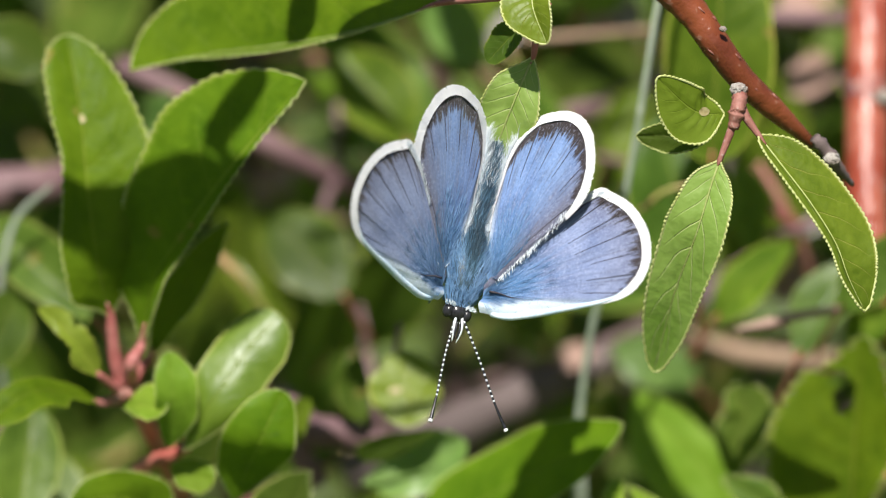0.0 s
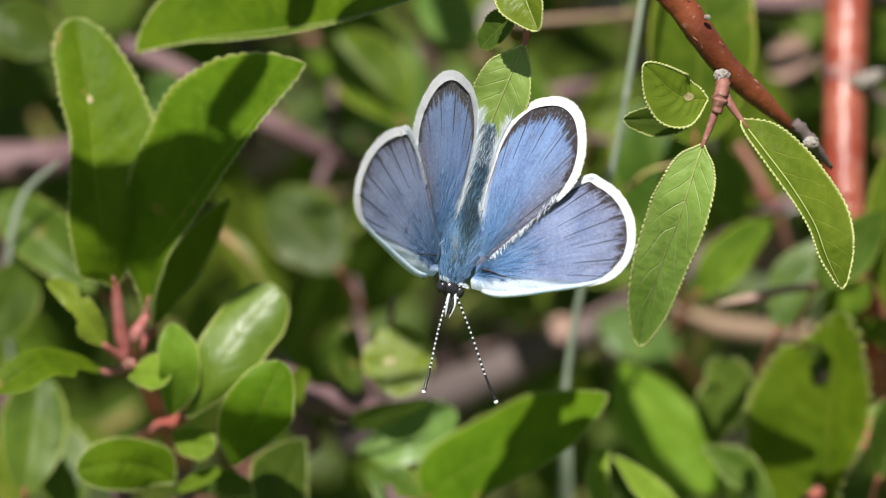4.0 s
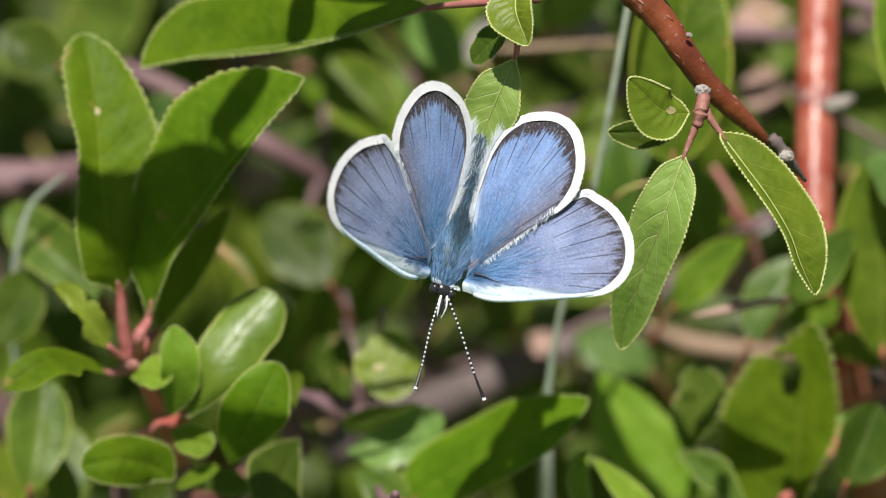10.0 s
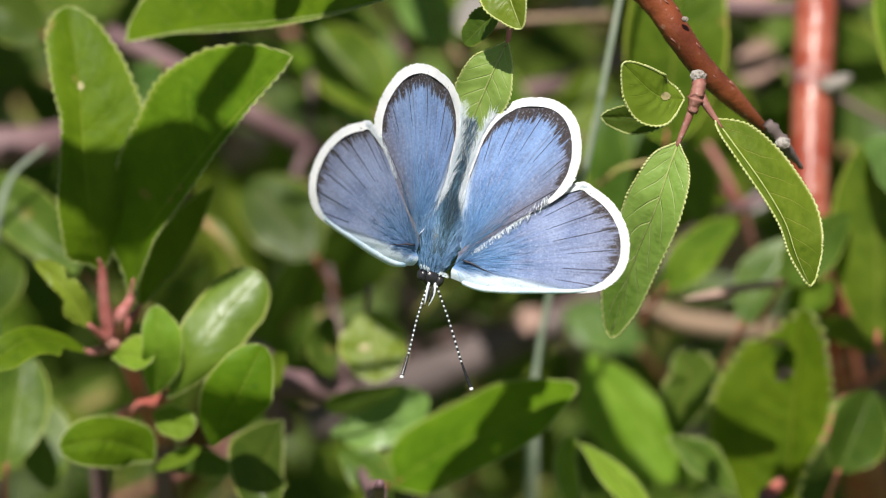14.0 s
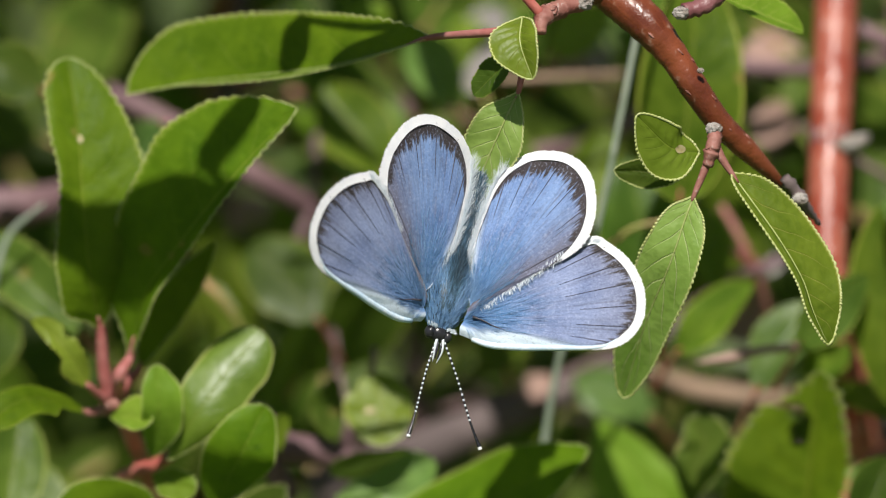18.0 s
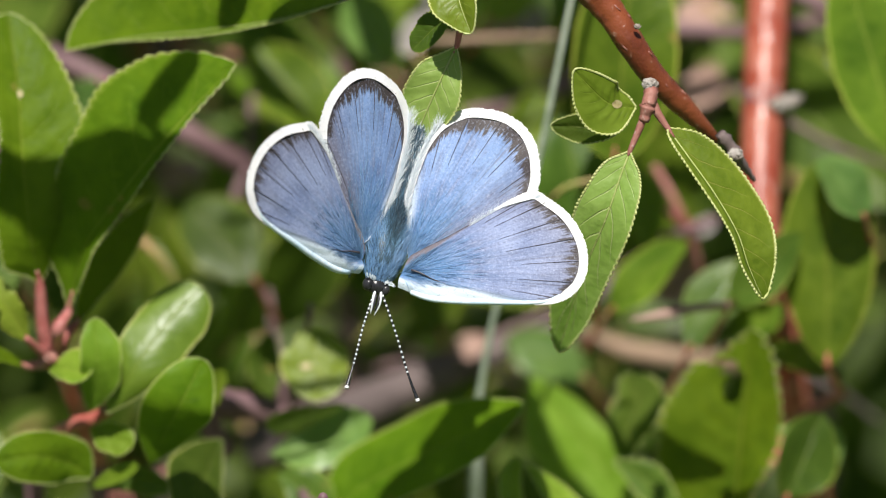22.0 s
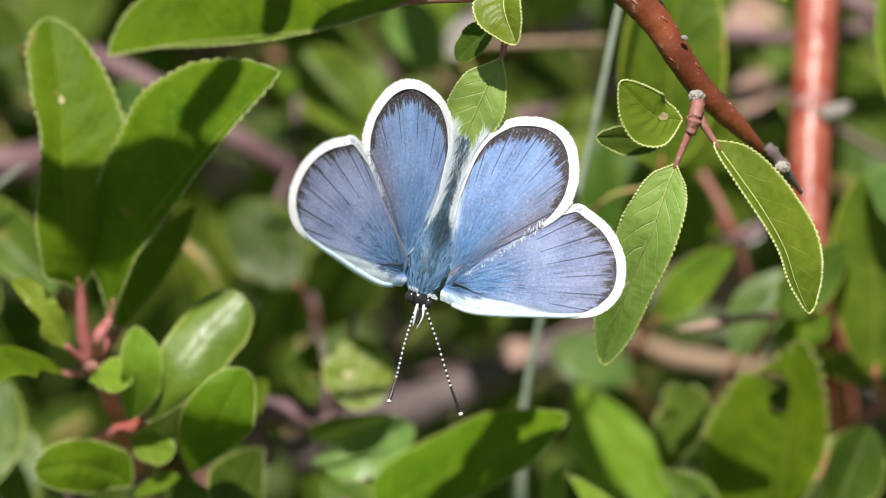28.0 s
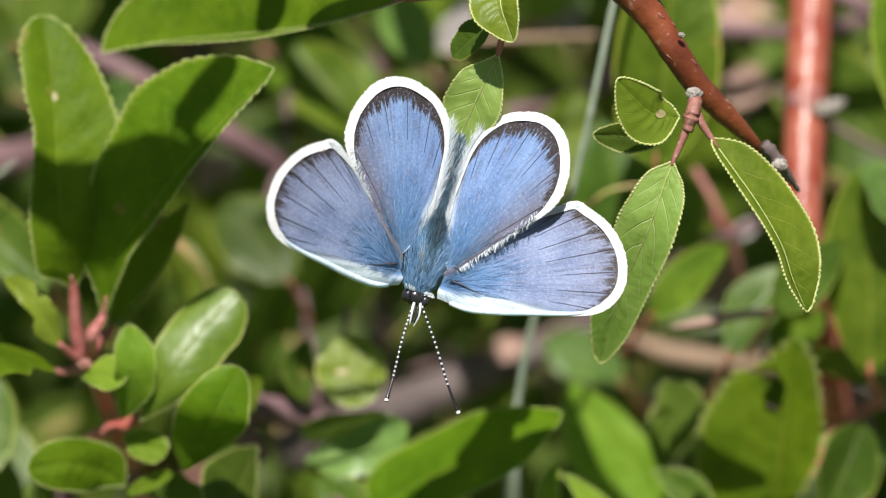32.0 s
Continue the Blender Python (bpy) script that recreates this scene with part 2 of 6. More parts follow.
def wing_material(name, hind):
    """u runs round the rim from the front edge to the body edge, v from the root (0) to the rim (1)."""
    k = Mat(name)
    u, v = k.uv()
    obj = k.coords()
    ray = k.node("CombineXYZ", {"X": u, "Y": k.math("MULTIPLY", v, 0.05)}).outputs[0]
    ray2 = k.node("CombineXYZ", {"X": u, "Y": k.math("MULTIPLY", v, 0.16), "Z": 3.0}).outputs[0]
    hair, streak = k.noise(95, 3, ray, 0.6), k.noise(34, 3, ray2, 0.6)
    blot, grain = k.noise(300, 3, obj), k.noise(5200, 3, obj, 0.65)
    if hind:
        blue = k.mix(k.smooth(blot, 0.3, 0.7), (0.14, 0.24, 0.49), (0.215, 0.34, 0.62))
    else:
        blue = k.mix(k.smooth(blot, 0.3, 0.7), (0.17, 0.225, 0.41), (0.275, 0.335, 0.54))
    root_blue = k.math("ADD", v, k.math("MULTIPLY", k.math("SUBTRACT", streak, 0.5), 0.5))
    col = k.mix(k.smooth(root_blue, 0.62, 0.10), blue, (0.09, 0.225, 0.46))
    col = k.mix(k.math("MULTIPLY", k.smooth(streak, 0.48, 0.70), 0.4 if hind else 0.26), col, (0.10, 0.11, 0.17))
    col = k.mix(k.math("MULTIPLY", k.smooth(hair, 0.50, 0.70), 0.28), col, (0.07, 0.08, 0.12))
    col = k.mix(k.math("MULTIPLY", k.smooth(hair, 0.46, 0.30), 0.30), col, (0.42, 0.50, 0.78))
    rough_v = k.math("ADD", v, k.math("MULTIPLY", k.math("SUBTRACT", hair, 0.5), 0.32))
    if hind:
        front = k.smooth(k.math("ADD", u, k.math("MULTIPLY", k.math("SUBTRACT", streak, 0.5), 0.3)), 0.52, 0.28)
        inner = k.smooth(u, 0.75, 0.92)
        col = k.mix(k.math("MULTIPLY", front, 0.7), col, (0.15, 0.115, 0.11))
        col = k.mix(k.math("MULTIPLY", inner, 0.85), col, (0.60, 0.68, 0.76))
        margin = k.math("MULTIPLY", k.smooth(k.math("ADD", rough_v, k.math("MULTIPLY", k.math("SUBTRACT", streak, 0.5), 0.2)), 0.875, 0.93), k.smooth(u, 0.10, 0.2))
        lines = 9.0
    else:
        edge_v = k.math("ADD", v, k.math("MULTIPLY", k.math("SUBTRACT", streak, 0.5), 0.3))
        front = k.math("MULTIPLY", k.smooth(edge_v, 0.12, 0.62), k.smooth(u, 0.36, 0.22))
        inner = k.math("MULTIPLY", k.smooth(u, 0.80, 0.90), k.smooth(k.math("ADD", v, k.math("MULTIPLY", streak, 0.4)), 0.35, 0.8))
        col = k.mix(k.math("MULTIPLY", inner, 0.85), col, (0.16, 0.125, 0.12))
        smoke = k.math("MULTIPLY", k.smooth(v, 0.66, 1.0), k.smooth(u, 0.30, 0.45))
        col = k.mix(k.math("MULTIPLY", smoke, 0.4), col, (0.15, 0.125, 0.145))
        margin = k.math("MULTIPLY", k.smooth(rough_v, 0.915, 0.97), k.smooth(u, 0.29, 0.37))
        lines = 11.0
    tri = k.math("ABSOLUTE", k.math("SUBTRACT", k.math("FRACT", k.math("MULTIPLY", u, lines)), 0.5))
    vein = k.math("MULTIPLY", k.smooth(k.math("DIVIDE", tri, k.math("MAXIMUM", v, 0.05)), 0.06, 0.01), k.smooth(v, 0.45, 0.85))
    col = k.mix(k.math("MULTIPLY", vein, 0.45), col, (0.06, 0.055, 0.07))
    col = k.mix(margin, col, (0.036, 0.026, 0.026))
    if not hind:
        col = k.mix(k.math("MULTIPLY", front, 0.9), col, (0.70, 0.82, 0.90))
    col = k.mix(k.math("MULTIPLY", k.smooth(grain, 0.52, 0.70), 0.32), col, (0.50, 0.55, 0.74))
    col = k.mix(k.math("MULTIPLY", k.smooth(grain, 0.46, 0.32), 0.30), col, (0.06, 0.065, 0.10))
    k.set(Base_Color=col, Roughness=0.5, Specular_IOR_Level=0.35, Sheen_Weight=0.2)
    k.bump(k.math("ADD", hair, grain), 0.5, 0.00008)
    tr = k.node("BsdfTranslucent", {"Color": col})
    mx = k.node("MixShader", {0: 0.15})
    k.put(mx.inputs[1], k.bsdf.outputs[0]), k.put(mx.inputs[2], tr.outputs[0])
    k.put(k.out.inputs[0], mx.outputs[0])
    return k.m


def plain_material(name, a, b, scale, rough=0.6, relief=0.2, lucent=0.0):
    k = Mat(name)
    obj = k.coords()
    n, n2 = k.noise(scale, 3, obj), k.noise(scale * 6, 3, obj)
    k.set(Base_Color=k.mix(k.smooth(k.math("MULTIPLY_ADD", n2, 0.4, k.math("MULTIPLY", n, 0.6)), 0.35, 0.65), a, b), Roughness=rough)
    k.bump(n2, relief, 0.0001)
    if lucent:
        tr = k.node("BsdfTranslucent", {"Color": b})
        mx = k.node("MixShader", {0: lucent})
        k.put(mx.inputs[1], k.bsdf.outputs[0]), k.put(mx.inputs[2], tr.outputs[0])
        k.put(k.out.inputs[0], mx.outputs[0])
    return k.m


RIB = plain_material("pale_midrib", (0.36, 0.42, 0.12), (0.50, 0.56, 0.22), 700, 0.4, 0.2, 0.2)
RIM = plain_material("pale_leaf_rim", (0.50, 0.55, 0.17), (0.68, 0.72, 0.34), 900, 0.4, 0.2, 0.3)
SCAR = plain_material("dry_leaf_scar", (0.33, 0.27, 0.12), (0.44, 0.40, 0.21), 900, 0.6, 0.3)
FOREWING, HINDWING = wing_material("forewing_scales", False), wing_material("hindwing_scales", True)
FRINGE = plain_material("white_fringe", (0.84, 0.85, 0.88), (0.93, 0.93, 0.93), 900, 0.7, 0.2, 0.15)
COSTA = plain_material("pale_blue_front_edge", (0.50, 0.68, 0.82), (0.74, 0.84, 0.90), 700, 0.6)
VEIN = plain_material("dark_wing_vein", (0.03, 0.028, 0.035), (0.07, 0.06, 0.07), 900, 0.5)
FUR_BLUE = plain_material("blue_hair", (0.085, 0.20, 0.37), (0.24, 0.40, 0.61), 500, 0.5, 0.2, 0.2)
FUR_DARK = plain_material("dark_body_hair", (0.022, 0.042, 0.06), (0.05, 0.10, 0.14), 600, 0.5)
FUR_TEAL = plain_material("dusky_teal_hair", (0.05, 0.12, 0.19), (0.13, 0.26, 0.38), 500, 0.5, 0.2, 0.15)
FUR_WHITE = plain_material("white_hair", (0.58, 0.66, 0.72), (0.80, 0.84, 0.86), 500, 0.6, 0.2, 0.2)
CHITIN = plain_material("black_chitin", (0.012, 0.012, 0.014), (0.03, 0.03, 0.034), 900, 0.25)
GRASS = plain_material("grass_green", (0.07, 0.12, 0.02), (0.15, 0.21, 0.05), 40, 0.6, 0.1, 0.2)
# unseen ground, coloured green so that its bounce tints the shaded leaves
SOIL = plain_material("green_bounce_ground", (0.035, 0.045, 0.014), (0.075, 0.115, 0.022), 25, 0.9, 0.6)


# ---- mesh helpers ----
def linked(name, verts, faces, material, parent=None, label="", uvs=None, smooth=True):
    me = bpy.data.meshes.new(name)
    me.from_pydata(verts, [], faces)
    if uvs is not None:
        layer = me.uv_layers.new(name="UVMap")
        flat = np.empty(len(me.loops), dtype=np.int32)
        me.loops.foreach_get("vertex_index", flat)
        layer.data.foreach_set("uv", np.asarray(uvs, dtype=np.float32)[flat].ravel())
    if smooth:
        me.polygons.foreach_set("use_smooth", [True] * len(me.polygons))
    me.materials.append(material)
    me.update()
    ob = new(name, me)
    if parent is not None:
        ob.parent = parent
    if label:
        ob["label"] = label
    return ob


def root(name, place, label, category, group=""):
    ob = new(name)
    ob.empty_display_size = 0.003
    ob.location = place
    return tagged(ob, label, category, group)


def spline(points, n):
    """n + 1 places along a smooth line through the points (Catmull-Rom)."""
    p = [np.asarray(q, float) for q in points]
    p = [2 * p[0] - p[1], *p, 2 * p[-1] - p[-2]]
    out = []
    for i in range(n + 1):
        s = i / n * (len(p) - 3)
        k = min(int(s), len(p) - 4)
        t, (a, b, c, d) = s - k, p[k : k + 4]
        out.append(0.5 * (2 * b + (c - a) * t + (2 * a - 5 * b + 4 * c - d) * t**2 + (3 * b - a - 3 * c + d) * t**3))
    return out


def tube_data(points, radii, n=24, sides=10, lump=0.0, seed=0):
    """A tapered, slightly lumpy round stem through places in metres."""
    line = spline(points, n)
    rad = [r[0] for r in spline([[r] for r in radii], n)]
    rng = random.Random(seed)
    verts, faces, uvs = [], [], []
    side = None
    for i, c in enumerate(line):
        a, b = line[max(i - 1, 0)], line[min(i + 1, n)]
        d = Vector(b - a).normalized()
        if side is None:
            side = d.orthogonal().normalized()
        side = (side - d * side.dot(d)).normalized()
        other = d.cross(side)
        swell = 1 + lump * rng.uniform(-1, 1)
        for j in range(sides):
            w = 2 * math.pi * j / sides
            r = rad[i] * swell * (1 + lump * 0.5 * rng.uniform(-1, 1))
            verts.append(tuple(Vector(c) + (side * math.cos(w) + other * math.sin(w)) * r))
            uvs.append((j / sides, i / n))
    for i in range(n):
        for j in range(sides):
            k = (j + 1) % sides
            faces.append((i * sides + j, i * sides + k, (i + 1) * sides + k, (i + 1) * sides + j))
    faces.append(tuple(range(sides))[::-1])
    faces.append(tuple(n * sides + j for j in range(sides)))
    return verts, faces, uvs


def stem(name, points, radii, material, parent, label="", n=24, sides=10, lump=0.05, seed=0):
    """points on the leaning axes, radii in millimetres; child of an Empty at parent.location."""
    o = parent.location
    pts = [at(p) - o for p in points]
    v, f, u = tube_data(pts, [r * 0.001 for r in radii], n, sides, lump, seed)
    return linked(name, v, f, material, parent, label, u)


def blade_data(length, width, widest=0.5, blunt=0.8, fold=0.15, bow=0.0, wave=0.015, twist=0.0, dome=0.0, teeth=0, rows_=40, cols=5, seed=0, holes=(), lop=None, coarse=1.0):
    """A leaf blade along +y from the origin, face to +z, in metres. widest: where along it is broadest;
    fold: how far the halves rise; bow: sag of the middle; dome: how far the rims bend down; lop: how much broader the +x half is than the other; coarse: size of the teeth; holes: bites out of the blade, (along, across, size along, size across)."""
    rng = random.Random(seed)
    p = math.log(0.5) / math.log(widest)
    verts, faces, uvs = [], [], []
    ph, lop = rng.uniform(0, 6.28), rng.uniform(-0.06, 0.06) if lop is None else lop
    for i in range(rows_ + 1):
        s = i / rows_
        half = 0.5 * width * max(math.sin(math.pi * s**p), 0.0) ** blunt
        tooth = 1.0
        if teeth:
            tooth = 1 + min(0.06 * coarse, coarse * 0.0001 / max(half, 0.0005)) * (0.6 + 0.8 * abs(noise.noise((s * 9, seed, 5)))) * (1.2 - 2.4 * ((s * teeth + 0.3 * noise.noise((s * 8, seed, 0))) % 1.0)) * (0.4 if s < 0.08 or s > 0.97 else 1)
        for j in range(-cols, cols + 1):
            v = j / cols
            side = 1 + lop * (1 if v > 0 else -1) + 0.05 * noise.noise((s * 4, seed * 1.7, 2.0 + (v > 0)))
            x = half * v * side * (tooth if abs(j) == cols else 1.0)
            y = length * s
            z = fold * abs(x) - dome * abs(x) * abs(v) + bow * length * math.sin(math.pi * s)
            z += wave * width * v * v * math.sin(s * 9 + ph + (1.4 if v > 0 else 0))
            z += 0.006 * width * abs(v) * math.sin((s - 0.22 * abs(v)) * 50.3)
            z += 0.03 * width * noise.noise((s * 3, v * 1.5, seed * 3.1))
            tw = twist * (s - 0.5)
            x, z = x * math.cos(tw) - z * math.sin(tw), x * math.sin(tw) + z * math.cos(tw)
            verts.append((x, y, z))
            uvs.append((s, v))
    m = 2 * cols + 1
    for i in range(rows_):
        for j in range(m - 1):
            s, v = (i + 0.5) / rows_, (j + 0.5) / cols - 1
            if any(((s - hs) / rs) ** 2 + ((v - hv) / rv) ** 2 < 1 for hs, hv, rs, rv in holes):
                continue
            faces.append((i * m + j, i * m + j + 1, (i + 1) * m + j + 1, (i + 1) * m + j))
    return verts, faces, uvs


def leaf(parent, base, tip, width, face=(0, 0.3, 1), material=None, name="leaf", label="", stalk=None, stalk_mat=None, stalk_r=0.45, **kw):
    """A leaf from base to tip (leaning axes, mm), turned so that its upper side looks towards face."""
    a, b = at(base), at(tip)
    y = (b - a).normalized()
    z = way(face)
    z = (z - y * z.dot(y)).normalized()
    x = y.cross(z)
    length = (b - a).length
    v, f, u = blade_data(length, width * 0.001, **kw)
    ob = linked(name, v, f, material or LEAF, parent, label, u)
    seat = Matrix.Translation(a - parent.location) @ Matrix((x, y, z)).transposed().to_4x4()
    ob.matrix_local = seat
    if stalk is not None:
        inv = seat.inverted()
        mid = a + y * length * 0.07
        pts = [inv @ (at(q) - parent.location) for q in stalk] + [inv @ (a - parent.location), inv @ (mid - parent.location)]
        sv, sf, su = tube_data([tuple(q) for q in pts], [stalk_r * 0.0009] * (len(pts) - 2) + [stalk_r * 0.0006, stalk_r * 0.0002], 14, 8, 0.04, len(v))
        linked("petiole", sv, sf, stalk_mat or PETIOLE, ob, "", su)
    return ob


def profile(pairs, s, ends=(0.0, 0.0)):
    """A smooth width between (along, width) pairs; nothing at both ends."""
    xs = [0.0] + [p[0] for p in pairs] + [1.0]
    ys = [ends[0]] + [p[1] for p in pairs] + [ends[1]]
    slope = [0.0] * len(xs)
    for i in range(1, len(xs) - 1):
        a, b = (ys[i] - ys[i - 1]) / (xs[i] - xs[i - 1]), (ys[i + 1] - ys[i]) / (xs[i + 1] - xs[i])
        slope[i] = 0.0 if a * b <= 0 else 2 * a * b / (a + b)
    slope[0], slope[-1] = ys[1] / xs[1], -ys[-2] / (1 - xs[-2]) * 2.2
    i = max(k for k in range(len(xs) - 1) if xs[k] <= min(s, 0.99999))
    h = xs[i + 1] - xs[i]
    t = (s - xs[i]) / h
    return max(0.0, (2 * t**3 - 3 * t**2 + 1) * ys[i] + (t**3 - 2 * t**2 + t) * h * slope[i] + (3 * t**2 - 2 * t**3) * ys[i + 1] + (t**3 - t**2) * h * slope[i + 1])


def shaped_leaf(parent, rib, left, right, face=(0, 0.3, 1), material=None, label="", tilt=(10, 10), dome=0.0, wave=0.02, ripple=1.0, teeth=0, tooth=0.13, cols=6, rim=0.0, holes=(), scar=None,
                stalk=None, stalk_mat=None, stalk_r=0.4, seed=0):
    """A leaf along a bent midrib (leaning axes, mm). left, right: half widths along it, as they lie across face; tilt: degrees by which each half
    rises to face; dome: bend of the rims away from it; tooth: depth of the teeth; rim: radius of the pale beaded rim; holes and scar: (along, across, size along, size across)."""
    rows_ = max(30, teeth * 5)
    line = [np.asarray(p) for p in spline(rib, rows_)]
    n0, out = np.asarray(face, float), np.array((0.0, 0.0, 1.0))
    n0 /= np.linalg.norm(n0)
    rise = [math.tan(radians(a)) for a in tilt]
    verts, uvs, faces, edge, ups = [], [], [], ([], []), []
    m = 2 * cols + 1
    o = parent.location
    span = sum(np.linalg.norm(line[i + 1] - line[i]) for i in range(rows_))
    for i in range(rows_ + 1):
        s = i / rows_
        t = line[min(i + 1, rows_)] - line[max(i - 1, 0)]
        t /= np.linalg.norm(t)
        flat = np.cross(t, out)
        flat /= np.linalg.norm(flat)
        nn = n0 - t * n0.dot(t)
        nn /= np.linalg.norm(nn)
        across = np.cross(t, nn)
        across /= max(abs(across.dot(flat)), 0.5)
        half = profile(left, s), profile(right, s)
        bead = 0.0
        if teeth:
            q = (s * teeth + 0.35 * noise.noise((s * 8, seed, 0))) % 1.0
            bead = tooth * (0.6 + 0.9 * abs(noise.noise((s * 9, seed, 5)))) * (math.sin(math.pi * q) ** 0.8 - 0.6) * (0.4 if s < 0.06 or s > 0.97 else 1)
        for j in range(-cols, cols + 1):
            v = j / cols
            k = 0 if v < 0 else 1
            w = half[k] * abs(v) + (bead if abs(j) == cols and half[k] > 0.25 else 0.0)
            w *= 1 + 0.03 * noise.noise((s * 5, seed * 1.7, 2.0 + k))
            z = rise[k] * w * (1 - 0.25 * abs(v)) - dome * half[k] * 0.45 * v * v
            z += wave * (half[0] + half[1]) * v * v * math.sin(s * 11 + seed * 2.3 + (1.6 if v > 0 else 0))
            z += 0.022 * ripple * half[k] * math.sin(min(1.0, abs(v) * 1.4) * math.pi) * math.sin((s - 0.2 * abs(v)) * 56)
            z += 0.07 * (half[0] + half[1]) * abs(v) * noise.noise((s * 4, v * 1.6, seed * 3.1)) - 0.10 * math.exp(-((v * 9) ** 2))
            p = line[i] + across * (w if v > 0 else -w) + nn * z
            verts.append(tuple(at(p) - o))
            uvs.append((s, v))
            if abs(j) == cols:
                edge[k].append(verts[-1])
        ups.append(way(nn) * 0.001)
    gone = lambda s, v, zones: any(((s - a) / c) ** 2 + ((v - b) / d) ** 2 < 1 for a, b, c, d in zones)
    for i in range(rows_):
        for j in range(m - 1):
            if not gone((i + 0.5) / rows_, (j + 0.5) / cols - 1, holes):
                faces.append((i * m + j, i * m + j + 1, (i + 1) * m + j + 1, (i + 1) * m + j))
    ob = linked("leaf", verts, faces, material or LEAF, parent, label, uvs)
    if rim:
        rv, rf, ru = [], [], []
        for k in (0, 1):
            first = len(rv)
            count = 0
            for i in range(1, rows_ + 1):
                if gone(i / rows_, 2 * k - 1, holes):
                    continue
                c, up = Vector(edge[k][i]), ups[i]
                d = (Vector(edge[k][min(i + 1, rows_)]) - Vector(edge[k][i - 1])).normalized()
                side = d.cross(up).normalized() * 0.001
                q = (i / rows_ * teeth + 0.35 * noise.noise((i / rows_ * 8, seed, 0))) % 1.0 if teeth else 0.5
                r = rim * (0.75 + 0.75 * math.sin(math.pi * q) if teeth else 1.0) * (0.9 + 0.5 * noise.noise((i * 0.35, seed, k)))
                for a in range(5):
                    b = 2 * math.pi * a / 5
                    rv.append(tuple(c + side * (math.cos(b) * r) + up * (math.sin(b) * r * 0.8)))
                    ru.append((a / 5, i / rows_))
                count += 1
            for i in range(count - 1):
                for a in range(5):
                    b = (a + 1) % 5
                    rf.append((first + i * 5 + a, first + i * 5 + b, first + i * 5 + 5 + b, first + i * 5 + 5 + a))
        linked("rim", rv, rf, RIM, ob, "pale yellow-green rim", ru)
    if rim >= 0.05 and scar is None:
        mid = [tuple(at(line[i]) - o - ups[i] * 0.04) for i in range(0, rows_ + 1, max(1, rows_ // 24))]
        mv, mf, mu = tube_data(mid, [0.00009 * (1 - 0.8 * k / (len(mid) - 1)) for k in range(len(mid))], 40, 6, 0.05, seed)
        linked("midrib", mv, mf, RIB, ob, "pale green midrib", mu)
    if scar:
        sv, sf = [], []
        for a in range(19):
            b = 2 * math.pi * a / 18
            r = 0.0 if a == 18 else 1 + 0.3 * noise.noise((math.cos(b), math.sin(b), seed))
            s, v = scar[0] + scar[2] * r * math.cos(b), scar[1] + scar[3] * r * math.sin(b)
            i, j = min(int(s * rows_), rows_ - 1), min(max((v + 1) * cols, 0), m - 1.001)
            f, g = s * rows_ - i, j - int(j)
            q = [Vector(verts[(i + x) * m + int(j) + y]) for x in (0, 1) for y in (0, 1)]
            sv.append(tuple((q[0] * (1 - g) + q[1] * g) * (1 - f) + (q[2] * (1 - g) + q[3] * g) * f + ups[i] * 0.06))
        sf = [(a, (a + 1) % 18, 18) for a in range(18)]
        linked("scar", sv, sf, SCAR, ob, "dry pale scar", [(0.1, 0.1)] * 19)
    if stalk is not None:
        pts = [at(q) - o for q in stalk] + [at(rib[0]) - o, at(line[max(2, rows_ // 14)]) - o]
        sv, sf, su = tube_data([tuple(q) for q in pts], [stalk_r * 0.001] * (len(pts) - 2) + [stalk_r * 0.0007, stalk_r * 0.0002], 14, 9, 0.05, len(verts))
        linked("petiole", sv, sf, stalk_mat or PETIOLE, ob, "", su)
    return ob


def rooted(parent, p, radius=0.9, material=None, sway=0.0):
    """The stem that carries a shoot: from p back and down into the thicket, to the ground."""
    a = at(p)
    foot = Vector((a.x + sway, a.y + 0.28, -0.01))
    pts = []
    for k in range(9):
        s = k / 8
        q = a.lerp(foot, s)
        q.y = a.y + 0.28 * (1 - (1 - s) ** 2)
        pts.append(tuple(q - parent.location))
    v, f, u = tube_data(pts, [radius * 0.001 * (1 + 2.5 * k / 8) for k in range(9)], 24, 8, 0.06, 4)
    return linked("stem", v, f, material or BARK_MAUVE, parent, "", u)


# ---- ground ----
def ground():
    rng = random.Random(5)
    n, verts, faces = 60, [], []
    for i in range(n + 1):
        for j in range(n + 1):
            gx, gy = 2 * i / n - 1, 2 * j / n - 1
            x, y = math.copysign(abs(gx) ** 5, gx) * 2000 + gx * 1.5, math.copysign(abs(gy) ** 5, gy) * 2000 + gy * 1.5
            verts.append((x, y, 0.03 * noise.noise((x * 2, y * 2, 0)) if abs(x) < 20 and abs(y) < 20 else 0.0))
    for i in range(n):
        for j in range(n):
            a = i * (n + 1) + j
            faces.append((a, a + n + 1, a + n + 2, a + 1))
    ob = linked("ground", verts, faces, SOIL)
    tagged(ob, "unseen ground round the shrub, coloured green to bounce green light", "ground", kind="structure")


ground()

# ---- the butterfly ----
MM = 0.001


